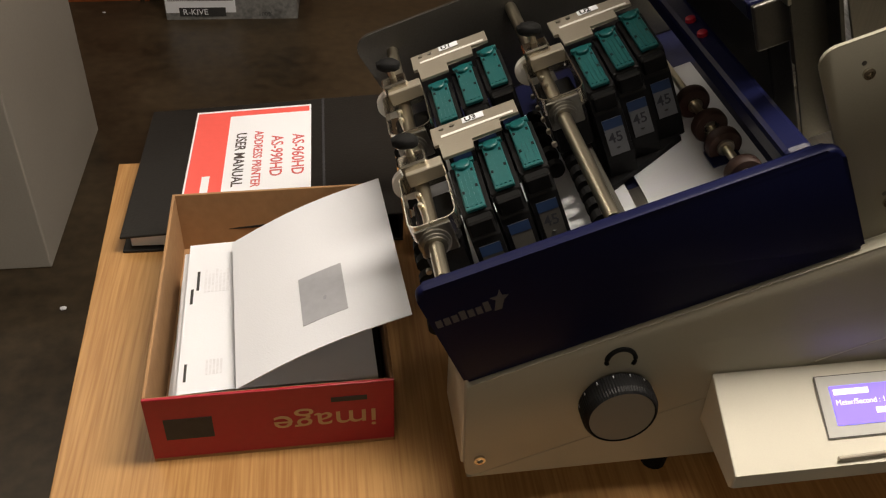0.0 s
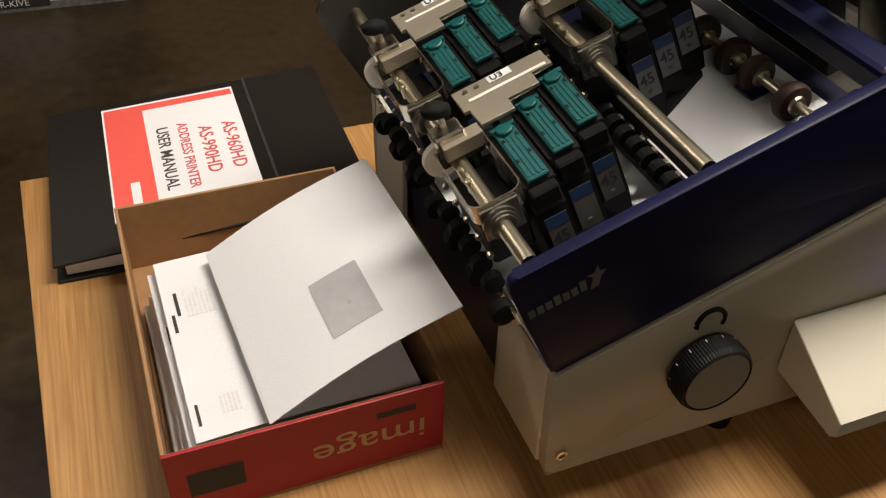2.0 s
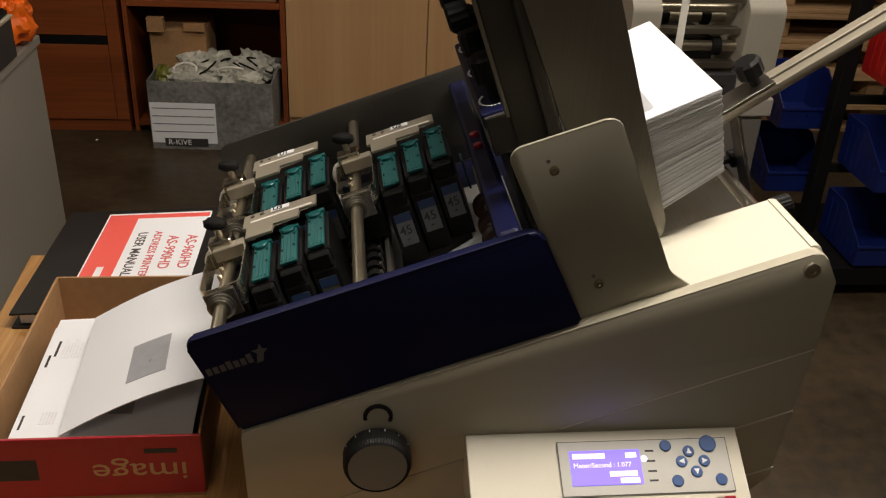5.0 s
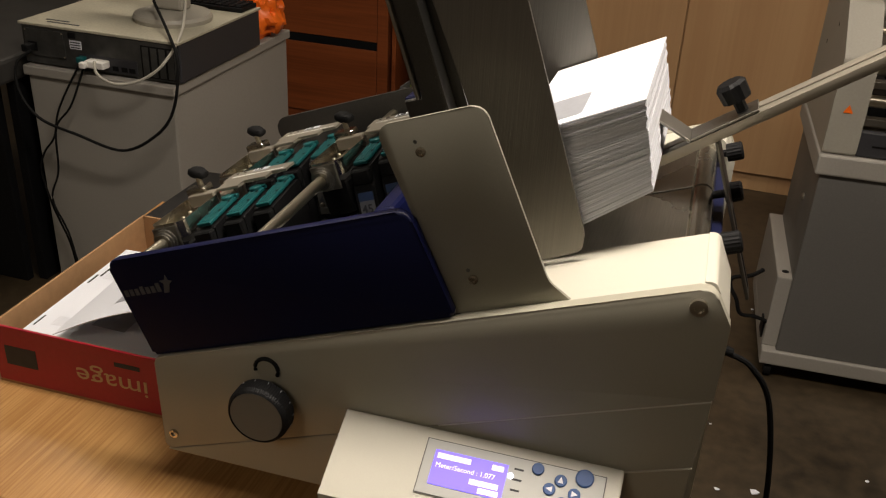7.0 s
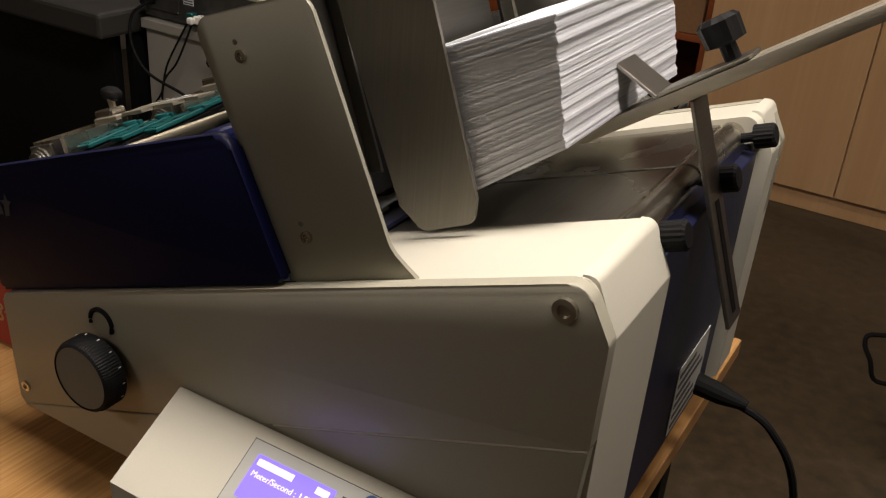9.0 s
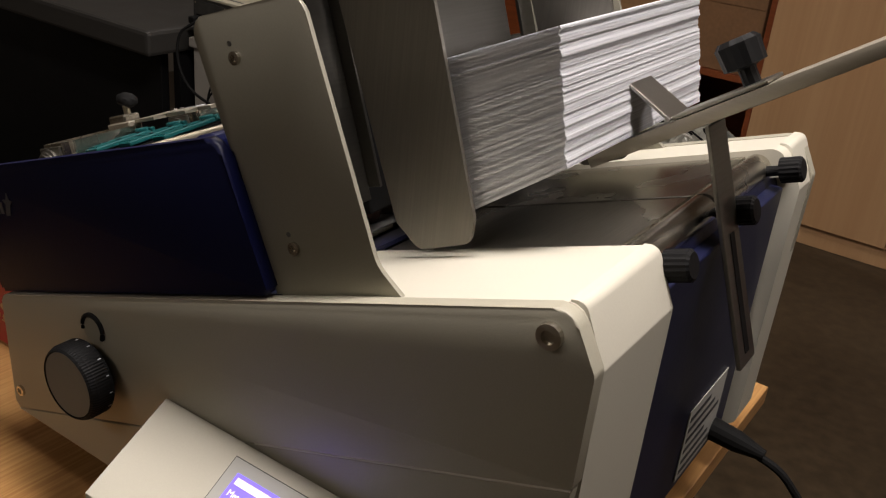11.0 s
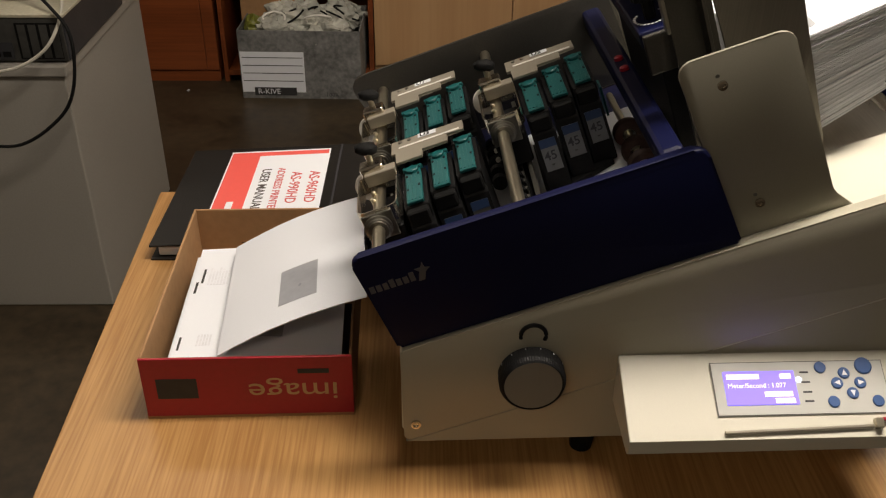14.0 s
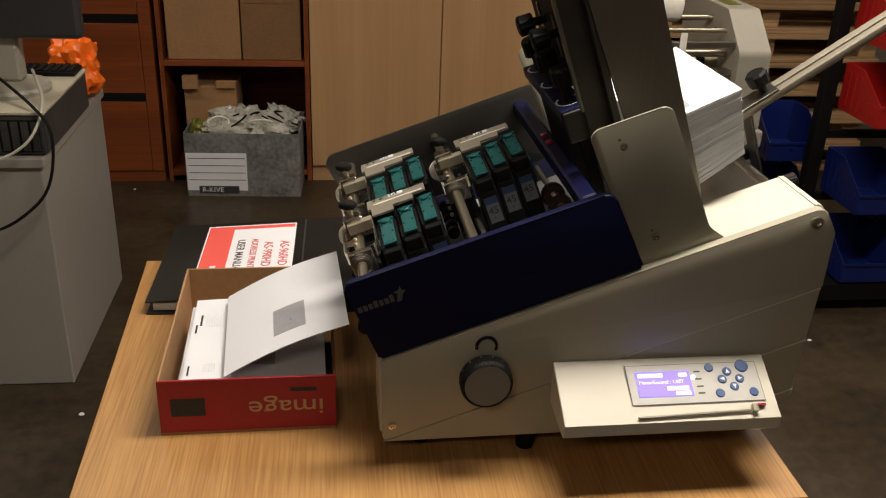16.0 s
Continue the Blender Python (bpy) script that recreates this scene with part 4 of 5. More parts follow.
px0, px1, py0, py1 = 0.078, 0.272, 0.058, 0.343
pg = part("title_page", block(B(), px0, px1, py0, py1, 0.0043, 0.0050, 0, BIM), PAPER, binder, "white title page with coral borders")
part("red_border", block(B(), px0 + 0.003, px0 + 0.058, py0 + 0.003, py1 - 0.006, 0.0050, 0.0054, 0, BIM), CORAL, pg)
part("red_border", block(B(), px0 + 0.058, px1 - 0.003, py1 - 0.022, py1 - 0.006, 0.0050, 0.0054, 0, BIM), CORAL, pg)
RED_INK = plain("red_ink", (0.55, 0.10, 0.10), 0.6)
DARK_INK = plain("dark_ink", (0.06, 0.045, 0.045), 0.6)


def page_line(words, x, y, size, mat_):
    lettering(words, size, BIM @ Matrix.Translation((x, y, 0.0052)) @ pose(0, 0, 0, 0, 0, -90), mat_, pg, "page_lettering", 0.0003)


page_line("AS-960HD", px0 + 0.164, 0.246, 0.0275, RED_INK)
page_line("AS-990HD", px0 + 0.130, 0.246, 0.0275, RED_INK)
page_line("ADDRESS PRINTER", px0 + 0.102, 0.265, 0.0200, RED_INK)
page_line("USER MANUAL", px0 + 0.072, 0.263, 0.0240, DARK_INK)
part("page_mark", block(B(), px0 + 0.026, px0 + 0.038, 0.075, 0.138, 0.0054, 0.0058, 0, BIM), PAPER, pg, "white maker's mark bar")

# ---- behind: cabinets, shelf and cartons ----
cab = thing("storage_cabinet", 0.6, 4.2, 0, "tall light maple two-door storage cabinet on a plinth", "cabinet")
part("carcass", block(B(), -0.03, 1.19, 3.985, 4.6, 0.0, 1.9, 0.002), MAPLE, cab)
for x0, x1 in ((-0.028, 0.577), (0.583, 1.188)):
    part("door", block(B(), x0, x1, 3.962, 3.983, 0.085, 1.89, 0.002), MAPLE, cab)
shelf = thing("cherry_shelf", -0.35, 4.3, 0, "dark shelf unit loaded with brown cartons", "shelf")
part("side_panel", block(B(), -0.715, -0.695, 3.98, 4.6, 0, 1.7, 0.001), CHERRY, shelf)
part("side_panel", block(B(), -0.055, -0.033, 3.98, 4.6, 0, 1.7, 0.001), CHERRY, shelf)
part("shelf_board", block(B(), -0.694, -0.056, 3.98, 4.6, 0.565, 0.59, 0.001), CHERRY, shelf)
part("shelf_board", block(B(), -0.694, -0.056, 3.98, 4.6, 0.03, 0.055, 0.001), CHERRY, shelf)
part("back_panel", block(B(), -0.694, -0.056, 4.58, 4.59, 0.06, 1.7, 0.0), CHERRY, shelf)
for x0, x1, z1, mt in ((-0.675, -0.345, 0.93, CARD), (-0.338, -0.07, 0.90, CARD_DARK)):
    c = thing("carton", (x0 + x1) / 2, 4.2, 0.5905, "closed brown cardboard carton on the shelf", "box", "cartons on the shelf")
    part("carton_body", block(B(), x0, x1, 4., 4.4, 0.5905, z1, 0.004), mt, c)
    part("flap", block(B(), x0 + 0.001, x1 - 0.001, 3.9965, 3.9995, z1 - 0.05, z1 - 0.002, 0.001), mt, c)
oc = thing("open_carton", -0.50, 4.2, 0.0555, "small open kraft carton on the lower shelf", "box")
part("carton_body", block(B(), -0.62, -0.38, 4.02, 4.3, 0.0555, 0.46, 0.003), CARD, oc)
part("flap", block(B(), -0.62, -0.55, 3.98, 4.02, 0.455, 0.515, 0.002), CARD, oc)
part("flap", block(B(), -0.47, -0.38, 4., 4.02, 0.455, 0.490, 0.002), CARD, oc)

drawers = thing("drawer_cabinet", -1.1, 4.2, 0, "cherry-veneered drawer cabinet with dark finger gaps", "cabinet")
part("carcass", block(B(), -1.55, -0.735, 4., 4.6, 0.0, 1.5, 0.002), CHERRY, drawers)
part("plinth", block(B(), -1.55, -0.735, 3.988, 3.9995, 0.0, 0.05, 0.001), CHERRY, drawers)
for z0, z1 in ((0.055, 0.395), (0.435, 0.755), (0.795, 1.115), (1.155, 1.47)):
    d = part("drawer_front", block(B(), -1.545, -0.790, 3.978, 3.9995, z0, z1, 0.003), CHERRY, drawers)
    part("finger_gap", block(B(), -1.545, -0.790, 3.9795, 3.999, z1 + 0.001, z1 + 0.038, 0), BLACK, d)
part("side_trim", block(B(), -0.788, -0.735, 3.978, 3.9995, 0.055, 1.47, 0.002), CHERRY, drawers)

# archive box with bags of leads
arch = thing("archive_box", -0.33, 3.95, 0, "grey marbled archive box full of bagged leads", "box")
AX0, AX1, AY0, AY1, AH = -0.600, -0.078, 3.775, 4.150, 0.305
AX = Matrix.Translation((-0.32, 3.85, 0)) @ pose(0, 0, 0, 0, 0, -2.0) @ Matrix.Translation((0.32, -3.85, 0))
part("front_wall", block(B(), AX0, AX1, AY0, AY0 + 0.006, 0, AH, 0.001, AX), FLECK, arch)
part("back_wall", block(B(), AX0, AX1, AY1 - 0.006, AY1, 0, AH, 0.001, AX), FLECK, arch)
part("side_wall", block(B(), AX0, AX0 + 0.006, AY0 + 0.006, AY1 - 0.006, 0, AH, 0.001, AX), FLECK, arch)
part("side_wall", block(B(), AX1 - 0.006, AX1, AY0 + 0.006, AY1 - 0.006, 0, AH, 0.001, AX), FLECK, arch)
part("bottom", block(B(), AX0 + 0.006, AX1 - 0.006, AY0 + 0.006, AY1 - 0.006, 0.001, 0.007, 0, AX), FLECK, arch)
lb = part("label_panel", block(B(), AX0 + 0.003, -0.322, AY0 - 0.0015, AY0 - 0.0003, 0.030, 0.212, 0, AX), PAPER, arch, "white ruled label panel")
for z in (0.080, 0.115, 0.150, 0.185):
    part("rule", block(B(), AX0 + 0.012, -0.33, AY0 - 0.0021, AY0 - 0.0016, z, z + 0.003, 0, AX), INK, lb)
part("black_plate", block(B(), AX0 + 0.055, -0.362, AY0 - 0.0034, AY0 - 0.0022, 0.016, 0.052, 0, AX), INK, lb, "black name plate")
lettering("R-KIVE", 0.034, AX @ Matrix.Translation((AX0 + 0.068, AY0 - 0.004, 0.023)) @ pose(0, 0, 0, 90, 0, 0), PAPER, lb, "plate_lettering")
lettering("100%", 0.026, AX @ Matrix.Translation((-0.235, AY0 - 0.0008, 0.012)) @ pose(0, 0, 0, 90, 0, 0), CHARCOAL, arch, "printed_lettering")


for k, (x, y, z, r, sd) in enumerate(((-0.46, 3.88, 0.27, 0.085, 3.1), (-0.34, 3.98, 0.29, 0.10, 7.7), (-0.22, 3.88, 0.26, 0.09, 5.9), (-0.18, 4.03, 0.29, 0.09, 9.3), (-0.44, 4.05, 0.30, 0.09, 1.7))):
    bag = crumpled(B(), (x, y, z), (r, r * 0.9, r * 0.8), 0.9, sd, 4, 0.45)
    for v in bag.verts:
        v.co += (v.co - Vector((x, y, z))) * 0.25 * abs(noise.noise(v.co * 30 + Vector((sd, 0, 0))))
    part("film_bag", bag, FILM, arch, "crumpled clear bag")
part("olive_bag", crumpled(B(), (-0.545, 3.90, 0.28), (0.042, 0.05, 0.06), 0.9, 5.2), OLIVE, arch, "olive film packet", True)
for k in range(6):
    x, y, r = -0.45 + 0.062 * k, 3.86 + 0.05 * (k % 3), 0.045 + 0.008 * (k % 2)
    loop = [(x + r * math.cos(a) * (1 + 0.2 * math.sin(3 * a + k)), y + 0.5 * r * math.sin(a), 0.325 + 0.03 * math.sin(a + k)) for a in (i * 0.7 + k for i in range(9))]
    part("lead", cable(B(), loop, 0.0042, 6, 6), RUBBER if k % 3 else WHITE_NYLON, arch, "looped lead", True)

# ---- left: computer desk ----
desk = thing("grey_desk_cabinet", -0.98, 2.6, 0, "pale grey laminate cabinet under a computer", "cabinet")
part("carcass", block(B(), -1.222, -0.728, 2.205, 2.93, 0.0, 0.71, 0.004), GREYWHITE, desk)
part("top", block(B(), -1.232, -0.718, 2.195, 2.94, 0.7105, 0.740, 0.004), GREYWHITE, desk)
pc = thing("desktop_computer", -0.97, 2.45, 0.740, "beige and charcoal desktop computer seen from its ports", "computer")
part("case", block(B(), -1.235, -0.708, 2.224, 2.70, 0.745, 0.858, 0.004), CHARCOAL, pc)
part("case_top", block(B(), -1.239, -0.704, 2.212, 2.705, 0.8585, 0.867, 0.002), PC_TOP, pc, "yellowed beige case top")
rear = part("rear_panel", block(B(), -1.230, -0.713, 2.216, 2.2235, 0.747, 0.857, 0.001), PC_METAL, pc, "dull zinc rear panel")
psu = part("power_supply", block(B(), -1.222, -1.085, 2.2125, 2.2158, 0.770, 0.850, 0.003), PC_METAL, rear, "power supply plate with a socket")
part("socket", block(B(), -1.212, -1.180, 2.2105, 2.2124, 0.785, 0.812, 0.001), BLACK, psu)
part("mains_plug", block(B(), -1.208, -1.184, 2.175, 2.2104, 0.788, 0.809, 0.004), RUBBER, psu, "black moulded mains plug")
for x, z in ((-1.217, 0.845), (-1.090, 0.845), (-1.090, 0.775)):
    part("rivet", lathe(B(), (x, 2.2125, z), (0, -1, 0), [(0, 0.003), (0.001, 0.0025)], 10), CHROME, psu)
lb = part("rating_label", block(B(), -1.068, -1.028, 2.2148, 2.2158, 0.805, 0.830, 0), FAINT, rear, "small pale label")
for k in range(3):
    part("print_bar", block(B(), -1.065, -1.031, 2.2142, 2.2147, 0.808 + 0.0075 * k, 0.811 + 0.0075 * k, 0), CHARCOAL, lb)
part("switch", block(B(), -1.070, -1.045, 2.2128, 2.2158, 0.836, 0.853, 0.001), BLACK, rear)
io = part("port_plate", block(B(), -1.040, -0.845, 2.2132, 2.2158, 0.752, 0.795, 0.001), CHARCOAL, rear, "dark port plate")
part("green_plug", block(B(), -1.035, -1.012, 2.190, 2.2131, 0.772, 0.790, 0.003), TEAL, io, "green round plug")
part("video_plug", block(B(), -0.998, -0.935, 2.178, 2.2131, 0.766, 0.788, 0.004), WHITE_NYLON, io, "white video plug")
part("plug_tail", block(B(), -1.004, -0.985, 2.160, 2.1778, 0.768, 0.786, 0.004), WHITE_NYLON, io)
for x in (-0.918, -0.888, -0.862):
    part("port", block(B(), x - 0.010, x + 0.010, 2.2118, 2.2131, 0.758, 0.772, 0.0005), BLACK, io)
bay = part("slot_bay", block(B(), -0.830, -0.722, 2.2142, 2.2158, 0.752, 0.845, 0.001), BLACK, rear, "dark expansion slot bay")
for k in range(4):
    part("slot_cover", block(B(), -0.824 + 0.027 * k, -0.804 + 0.027 * k, 2.2130, 2.2141, 0.756, 0.841, 0.0005), PC_METAL, bay)
for k, (x0, x1) in enumerate(((-1.18, -1.10), (-1.16, -1.05))):
    part("print_bar", block(B(), x0, x1, 2.262 - 0.022 * k, 2.272 - 0.022 * k, 0.8671, 0.8674, 0), CHARCOAL, pc, "dark illegible print on the case top")
for x in (-1.21, -0.74):
    part("foot", block(B(), x - 0.01, x + 0.01, 2.25, 2.66, 0.740, 0.7448, 0), RUBBER, pc)
mon = thing("monitor_stand", -0.86, 2.44, 0.867, "grey round monitor stand on the computer", "monitor")
part("stand_base", lathe(B(), (-0.86, 2.44, 0.867), (0, 0, 1), [(0, 0.115), (0.012, 0.118), (0.022, 0.112), (0.030, 0.085), (0.033, 0.03)], 40), BEIGE, mon, smooth=True)
part("stand_column", block(B(), -0.91, -0.81, 2.41, 2.47, 0.900, 1.15, 0.01), BEIGE, mon)
part("screen_back", block(B(), -1.10, -0.62, 2.38, 2.43, 1.03, 1.40, 0.015), CHARCOAL, mon)
kb = thing("keyboard", -0.83, 2.74, 0.867, "black keyboard lying on the computer", "keyboard")
part("case", block(B(), -0.96, -0.715, 2.60, 2.70, 0.8672, 0.882, 0.004), BLACK, kb)
for i in range(10):
    for j in range(4):
        part("key", block(B(), -0.952 + 0.0235 * i, -0.933 + 0.0235 * i, 2.606 + 0.0225 * j, 2.624 + 0.0225 * j, 0.8822, 0.888, 0.002, seg=1), BLACK, kb)
bag = crumpled(B(), (-0.775, 2.82, 0.835), (0.080, 0.085, 0.105), 0.95, 2.2, 4, 0.42)
for v in bag.verts:
    fold = noise.noise(v.co * 26 + Vector((3, 1, 0)))
    v.co += (v.co - Vector((-0.775, 2.82, 0.835))) * 0.14 * abs(fold)
    v.co.z = max(v.co.z, 0.7405)
lone("orange_bag", bag, ORANGE, -0.775, 2.82, 0.7405, "crumpled bright orange plastic bag", "bag", smooth=True)
for nm, pts, r, mt, lbl in (
        ("black_lead", [(-1.169, 2.170, 0.798), (-1.202, 2.140, 0.761), (-1.190, 2.120, 0.686), (-1.124, 2.110, 0.617), (-1.001, 2.110, 0.585), (-0.857, 2.120, 0.555), (-0.742, 2.130, 0.619), (-0.687, 2.140, 0.701), (-0.675, 2.160, 0.827), (-0.735, 2.220, 0.885), (-0.869, 2.360, 0.937)], 0.0044, RUBBER, "black lead looping in front of the cabinet"),
        ("grey_lead", [(-0.947, 2.160, 0.795), (-0.919, 2.130, 0.771), (-0.858, 2.120, 0.754), (-0.786, 2.140, 0.769), (-0.728, 2.170, 0.815), (-0.713, 2.250, 0.888), (-0.762, 2.360, 0.949)], 0.0042, LEAD_GREY, "pale grey lead looping behind the computer"),
        ("thin_lead", [(-1.029, 2.190, 0.763), (-1.100, 2.170, 0.632), (-1.133, 2.170, 0.537), (-1.179, 2.170, 0.478), (-1.201, 2.170, 0.413), (-1.177, 2.170, 0.292), (-1.133, 2.170, 0.169), (-1.110, 2.165, 0.004)], 0.0032, RUBBER, "thin black lead hanging to the floor"),
        ("thin_lead", [(-1.002, 2.185, 0.772), (-1.048, 2.160, 0.651), (-1.113, 2.160, 0.570), (-1.129, 2.160, 0.430), (-1.167, 2.160, 0.327), (-1.123, 2.160, 0.206), (-1.090, 2.155, 0.004)], 0.0032, RUBBER, "thin black lead hanging behind the cabinet corner"),
):
    lone(nm, cable(B(), pts, r), mt, *pts[0], lbl, "cable", smooth=True)

side_desk = thing("side_desk", -2.1, 2.5, 0, "grey-beige desk with painted-in dimness and black panels for the void below", "desk")
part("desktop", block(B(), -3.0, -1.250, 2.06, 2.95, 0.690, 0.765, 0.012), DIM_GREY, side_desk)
# black panels stand in for the unlit space under the desk
part("front_void", block(B(), -2.95, -1.32, 2.16, 2.19, 0.0, 0.689, 0.002), BLACK, side_desk, "black panel for the dark void under the desk")
part("end_panel", block(B(), -1.300, -1.270, 2.191, 2.90, 0.0, 0.689, 0.002), BLACK, side_desk, "black panel for the dark void at the desk's end")

# ---- right: inserter on its stand, pallets, parts rack ----
IM = Matrix.Translation((1.045, 2.50, 0)) @ pose(0, 0, 0, 0, 0, 3.0)
SIDE = Matrix(((0, 1, 0, 0), (1, 0, 0, 0), (0, 0, 1, 0), (0, 0, 0, 1)))
ins = thing("inserter_machine", 1.27, 2.75, 0.722, "pale grey office inserter with exposed steel rollers", "machine")
cheek = rounded([(0.0, 0.722), (0.48, 0.722), (0.48, 1.10), (0.13, 1.10), (0.0, 0.98)], [0.01, 0.01, 0.03, 0.03, 0.03])
for x0, x1 in ((0.0, 0.085), (0.345, 0.455)):
    ck = part("side_cheek", prism(B(), cheek, x0, x1, 0.006, IM @ SIDE), BEIGE, ins, "pale grey side cheek")
    for y, z in ((0.20, 1.02), (0.20, 0.86), (0.34, 0.94)):
        part("screw_hole", lathe(B(), IM @ Vector((x0 - 0.0002, y, z)), (-1, 0, 0), [(0, 0.006), (0.0006, 0.006)], 12), BLACK, ck)
part("top_recess", block(B(), 0.375, 0.425, 0.20, 0.30, 1.1003, 1.1015, 0.0005, IM), OLIVE, ins, "small olive pad on the cheek's top")
for y, z, r in ((0.06, 0.86, 0.016), (0.10, 0.96, 0.013), (0.17, 0.92, 0.020), (0.07, 0.79, 0.012), (0.24, 1.05, 0.010), (0.12, 1.03, 0.008)):
    bm = B()
    rod(bm, IM @ Vector((0.0855, y, z)), IM @ Vector((0.3445, y, z)), r, seg=16)
    part("roller", bm, CHROME, ins, smooth=True)
for x in (0.14, 0.27):
    for y, z in ((0.06, 0.86), (0.17, 0.92)):
        part("roller_tyre", lathe(B(), IM @ Vector((x, y, z)), (1, 0, 0), [(0, 0.024), (0.002, 0.027), (0.026, 0.027), (0.028, 0.024)], 20), RUBBER, ins, "black rubber roller tyre")
part("drum", lathe(B(), IM @ Vector((0.10, 0.22, 1.10)), (1, 0, 0), [(0, 0.055), (0.006, 0.060), (0.10, 0.060), (0.106, 0.055)], 32), WHITE_NYLON, ins, "white guide drum", True)
part("ribbon_scale", block(B(), 0.150, 0.172, 0.030, 0.034, 0.80, 1.04, 0.0005, IM), WHITE_NYLON, ins, "white perforated scale strip")
for z in (0.80, 0.90, 0.99):
    part("cross_plate", block(B(), 0.0855, 0.3445, 0.036, 0.066, z, z + 0.018, 0.001, IM), STEEL, ins, "flat steel cross plate")
part("front_plate", block(B(), 0.0855, 0.3445, 0.004, 0.030, 0.724, 0.790, 0.002, IM), CHARCOAL, ins, "dark slotted front plate")
part("front_slot", block(B(), 0.120, 0.310, 0.0028, 0.0038, 0.752, 0.757, 0, IM), BLACK, ins)
part("inner_bed", block(B(), 0.0855, 0.3445, 0.20, 0.47, 0.724, 0.84, 0.003, IM), BLACK, ins)
sticker = B()
prism(sticker, [(0.028, 0.838), (0.052, 0.838), (0.040, 0.860)], -0.0016, -0.0002, 0, IM)
part("warning_sticker", sticker, ORANGE, ins, "small orange triangular sticker")
stand = thing("machine_stand", 1.27, 2.75, 0, "grey steel wheeled stand under the inserter", "stand")
part("stand_top", block(B(), -0.006, 0.47, -0.012, 0.50, 0.664, 0.7215, 0.006, IM), GREYWHITE, stand, "pale grey stand top")
part("stand_front", block(B(), 0.010, 0.45, 0.0, 0.020, 0.098, 0.6635, 0.002, IM), STAND_GREY, stand, "grey steel front panel")
part("stand_side", block(B(), 0.010, 0.022, 0.0205, 0.46, 0.33, 0.6635, 0.002, IM), STAND_GREY, stand, "grey steel side panel")
part("stand_side", block(B(), 0.438, 0.450, 0.0205, 0.46, 0.098, 0.6635, 0.002, IM), STAND_GREY, stand, "grey steel side panel")
foot = part("foot_box", block(B(), -0.030, 0.020, 0.0205, 0.48, 0.098, 0.3295, 0.004, IM), GREYWHITE, stand, "pale grey foot box with an inlet")
part("inlet", block(B(), -0.036, -0.0302, 0.04, 0.10, 0.11, 0.16, 0.002, IM), BLACK, foot, "black power inlet")
part("bolt_hole", lathe(B(), IM @ Vector((-0.006, 0.06, 0.3296)), (0, 0, 1), [(0, 0.010), (0.0008, 0.010)], 14), BLACK, foot)
part("bolt", lathe(B(), IM @ Vector((0.0098, 0.16, 0.53)), (-1, 0, 0), [(0, 0.010), (0.004, 0.010), (0.005, 0.006)], 16), NICKEL, stand, "bright bolt head")
part("stand_base", block(B(), -0.030, 0.47, -0.012, 0.50, 0.052, 0.0975, 0.004, IM), GREYWHITE, stand, "pale grey base frame")
for x in (0.0, 0.43):
    for y in (0.02, 0.45):
        part("caster", lathe(B(), IM @ Vector((x - 0.01, y, 0.026)), (1, 0, 0), [(0, 0.025), (0.02, 0.025)], 16), RUBBER, stand)

for k in range(6):
    z = 0.0 + 0.145 * k
    p = thing("pallet", 2.2, 4.3, z, "weathered wooden shipping pallet in a stack", "pallet", "stacked pallets")
    for x in (1.70, 2.25, 2.80):
        part("block_row", block(B(), x - 0.045, x + 0.045, 4.14, 4.66, z + 0.022, z + 0.118, 0.003), PALLET, p)
    for i in range(3):
        y = 4.10 + 0.21 * i
        part("bottom_board", block(B(), 1.65, 2.85, y, y + 0.11, z, z + 0.0215, 0.002), PALLET, p)
    for i in range(4):
        y = 4.09 + 0.15 * i
        part("top_board", block(B(), 1.65, 2.85, y + 0.004 * (i % 2), y + 0.12, z + 0.1185, z + 0.1435, 0.002), PALLET, p)

rack = thing("parts_rack", 2.1, 2.75, 0, "black steel bin rack on a wheeled base", "rack")
part("post", block(B(), 1.86, 1.91, 2.80, 2.85, 0.12, 1.7, 0.004), BLACK, rack)
part("post", block(B(), 2.62, 2.67, 2.80, 2.85, 0.12, 1.7, 0.004), BLACK, rack)
part("base", block(B(), 1.83, 2.70, 2.55, 3.05, 0.05, 0.12, 0.004), BLACK, rack)
for z in (0.35, 0.60, 0.85, 1.10, 1.35):
    part("rail", block(B(), 1.91, 2.62, 2.815, 2.835, z, z + 0.03, 0.001), BLACK, rack)
for x in (1.87, 2.66):
    part("caster", lathe(B(), (x, 2.62, 0.026), (1, 0, 0), [(0, 0.025), (0.02, 0.025)], 16), RUBBER, rack)


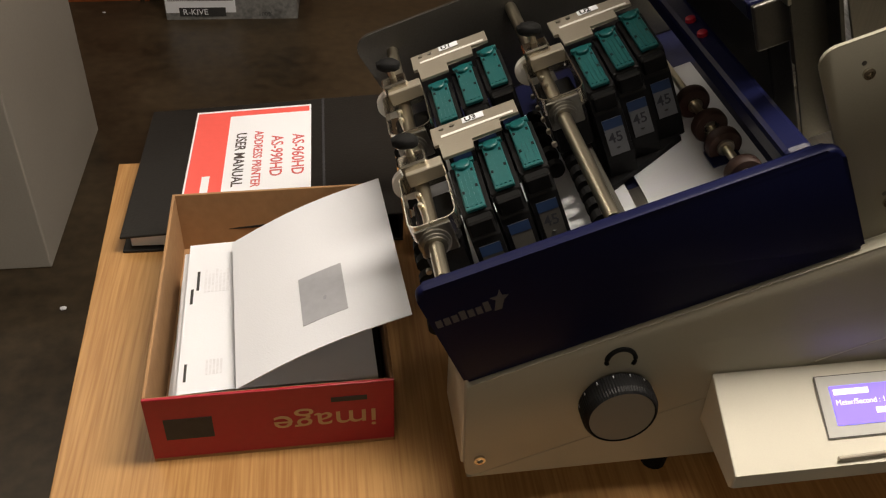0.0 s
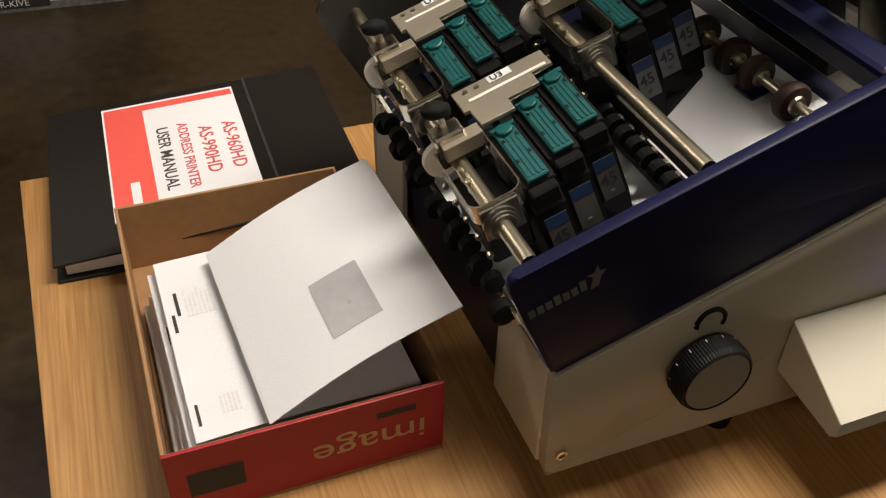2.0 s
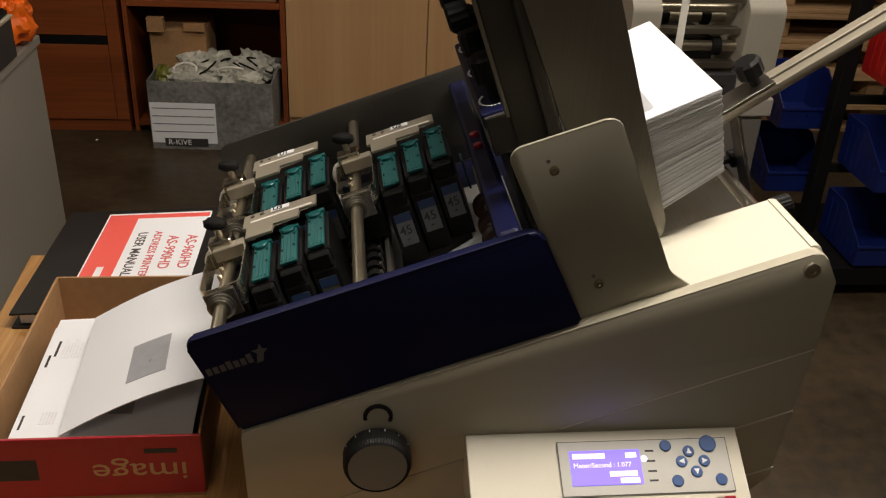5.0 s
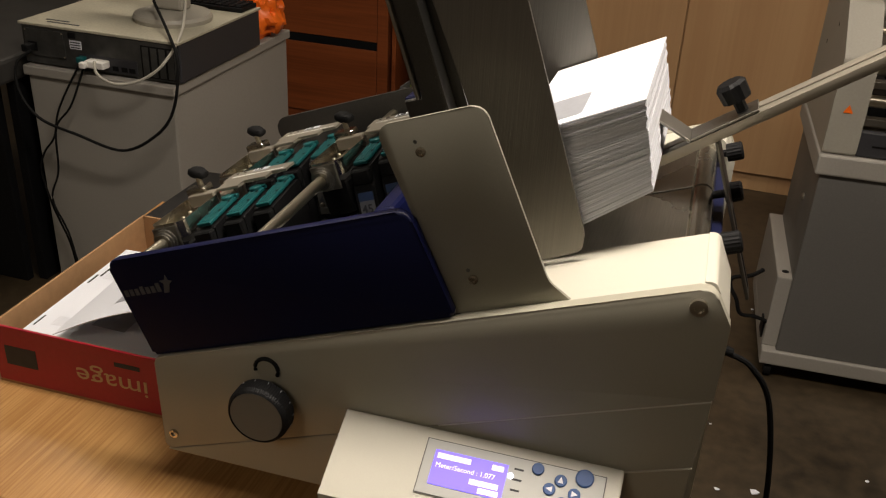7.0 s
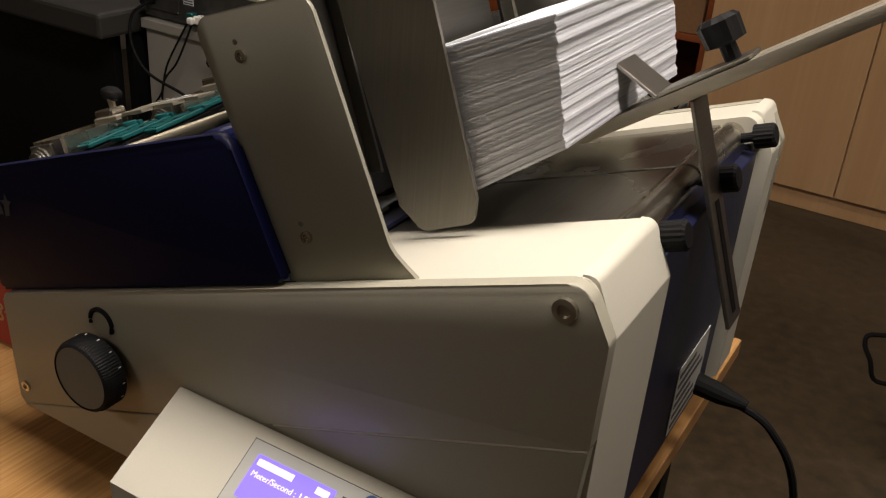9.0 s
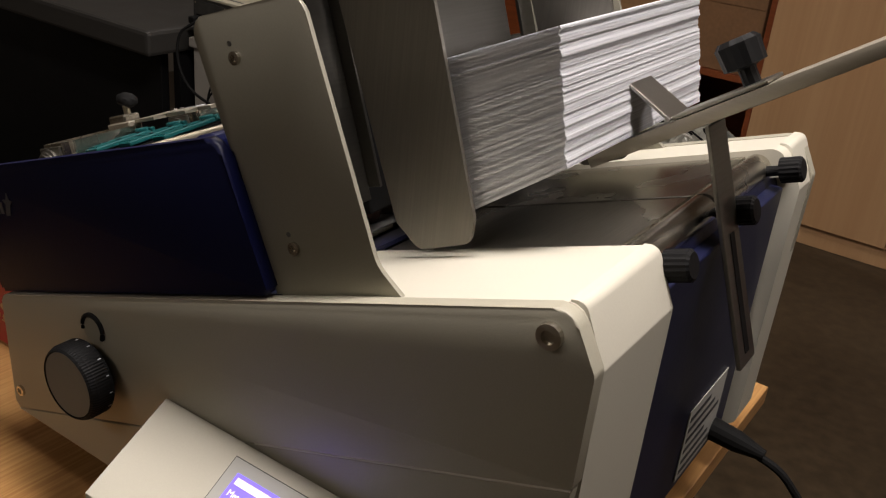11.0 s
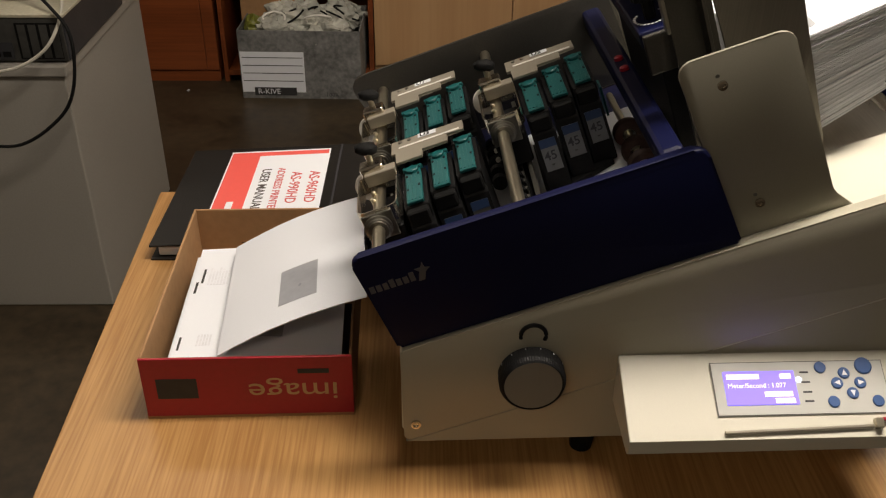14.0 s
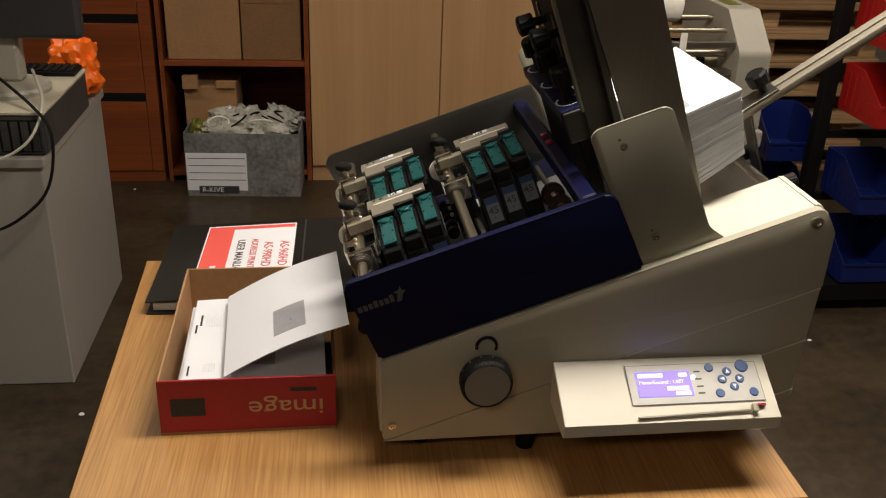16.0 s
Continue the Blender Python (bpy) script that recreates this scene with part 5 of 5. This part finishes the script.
def storage_bin(x, y, z, mt, words, tilt=0):
    b = thing("storage_bin", x, y, z, words, "bin", "bins on the rack")
    m_ = Matrix.Translation((x, y, z)) @ pose(0, 0, 0, tilt, 0, 0)
    w, d, h = 0.21, 0.27, 0.17
    prof = rounded([(-d, 0.0), (0, 0.0), (0, h), (-d * 0.45, h), (-d, h * 0.45)], [0.01, 0.01, 0.005, 0.01, 0.01])
    YZ = Matrix(((0, 1, 0, 0), (1, 0, 0, 0), (0, 0, 1, 0), (0, 0, 0, 1)))
    part("side", prism(B(), prof, 0, 0.004, 0, m_ @ YZ), mt, b)
    part("side", prism(B(), prof, w - 0.004, w, 0, m_ @ YZ), mt, b)
    part("bottom", block(B(), 0.004, w - 0.004, -d + 0.002, -0.001, 0.001, 0.005, 0, m_), mt, b)
    part("front", block(B(), 0.004, w - 0.004, -d + 0.0005, -d + 0.005, 0.005, h * 0.45, 0.001, m_), mt, b)
    part("back", block(B(), 0.004, w - 0.004, -0.005, -0.001, 0.005, h, 0.001, m_), mt, b)
    part("rim", block(B(), -0.004, w + 0.004, -d - 0.006, -d, h * 0.40, h * 0.47, 0.002, m_), mt, b)
    for i in range(6):
        part("rib", block(B(), -0.003, 0.0, -d + 0.03 + i * 0.038, -d + 0.042 + i * 0.038, 0.02, h * (0.42 if i < 3 else 0.85), 0, m_), mt, b)
    return b


for r, (z, mt, c) in enumerate(((0.13, BIN_BLUE, "blue"), (0.40, BIN_BLUE, "blue"), (0.72, BIN_RED, "red"), (0.98, BIN_RED, "red"))):
    for i in range(3):
        storage_bin(1.93 + 0.232 * i, 2.81, z, mt, "%s plastic open-front storage bin" % c)

lone("stand_lead", cable(B(), [(1.026, 2.530, 0.168), (0.979, 2.520, 0.186), (0.935, 2.510, 0.193), (0.915, 2.510, 0.239), (0.893, 2.520, 0.270), (0.895, 2.530, 0.295), (0.945, 2.550, 0.303), (0.977, 2.570, 0.319)], 0.006), RUBBER, 0.95, 2.5, 0.02, "black lead hanging beside the machine stand", "cable", smooth=True)

for z in (0.24, 0.48):
    storage_bin(1.735, 3.16, z, BIN_BLUE, "blue plastic open-front storage bin")

# scraps on the floor
for k, (x, y, r) in enumerate(((-0.86, 3.87, 0.008), (-0.666, 2.03, 0.010), (1.02, 1.95, 0.012), (0.93, 1.93, 0.008), (1.75, 2.35, 0.008), (1.0, 2.9, 0.006), (1.30, 2.10, 0.006), (0.9, 2.2, 0.005))):
    lone("paper_scrap", crumpled(B(), (x, y, r * 0.35), (r, r * 0.8, r * 0.35), 0.9, k * 1.7, 1, 0.5), PAPER, x, y, 0, "tiny pale paper scrap on the floor", "scrap", "floor scraps")

# ---- ceiling lights ----
for x, y in ((0.75, 0.95), (-1.2, 2.6), (2.1, 2.6), (-0.6, -1.3)):
    cl = thing("ceiling_light", x, y, 2.64, "white box ceiling light with warm tubes", "lamp", "ceiling lights")
    part("housing", block(B(), x - 0.62, x + 0.62, y - 0.17, y + 0.17, 2.665, 2.72, 0.004), CEIL, cl)
    part("diffuser", block(B(), x - 0.60, x + 0.60, y - 0.15, y + 0.15, 2.645, 2.6645, 0.002), LAMP_GLOW, cl)
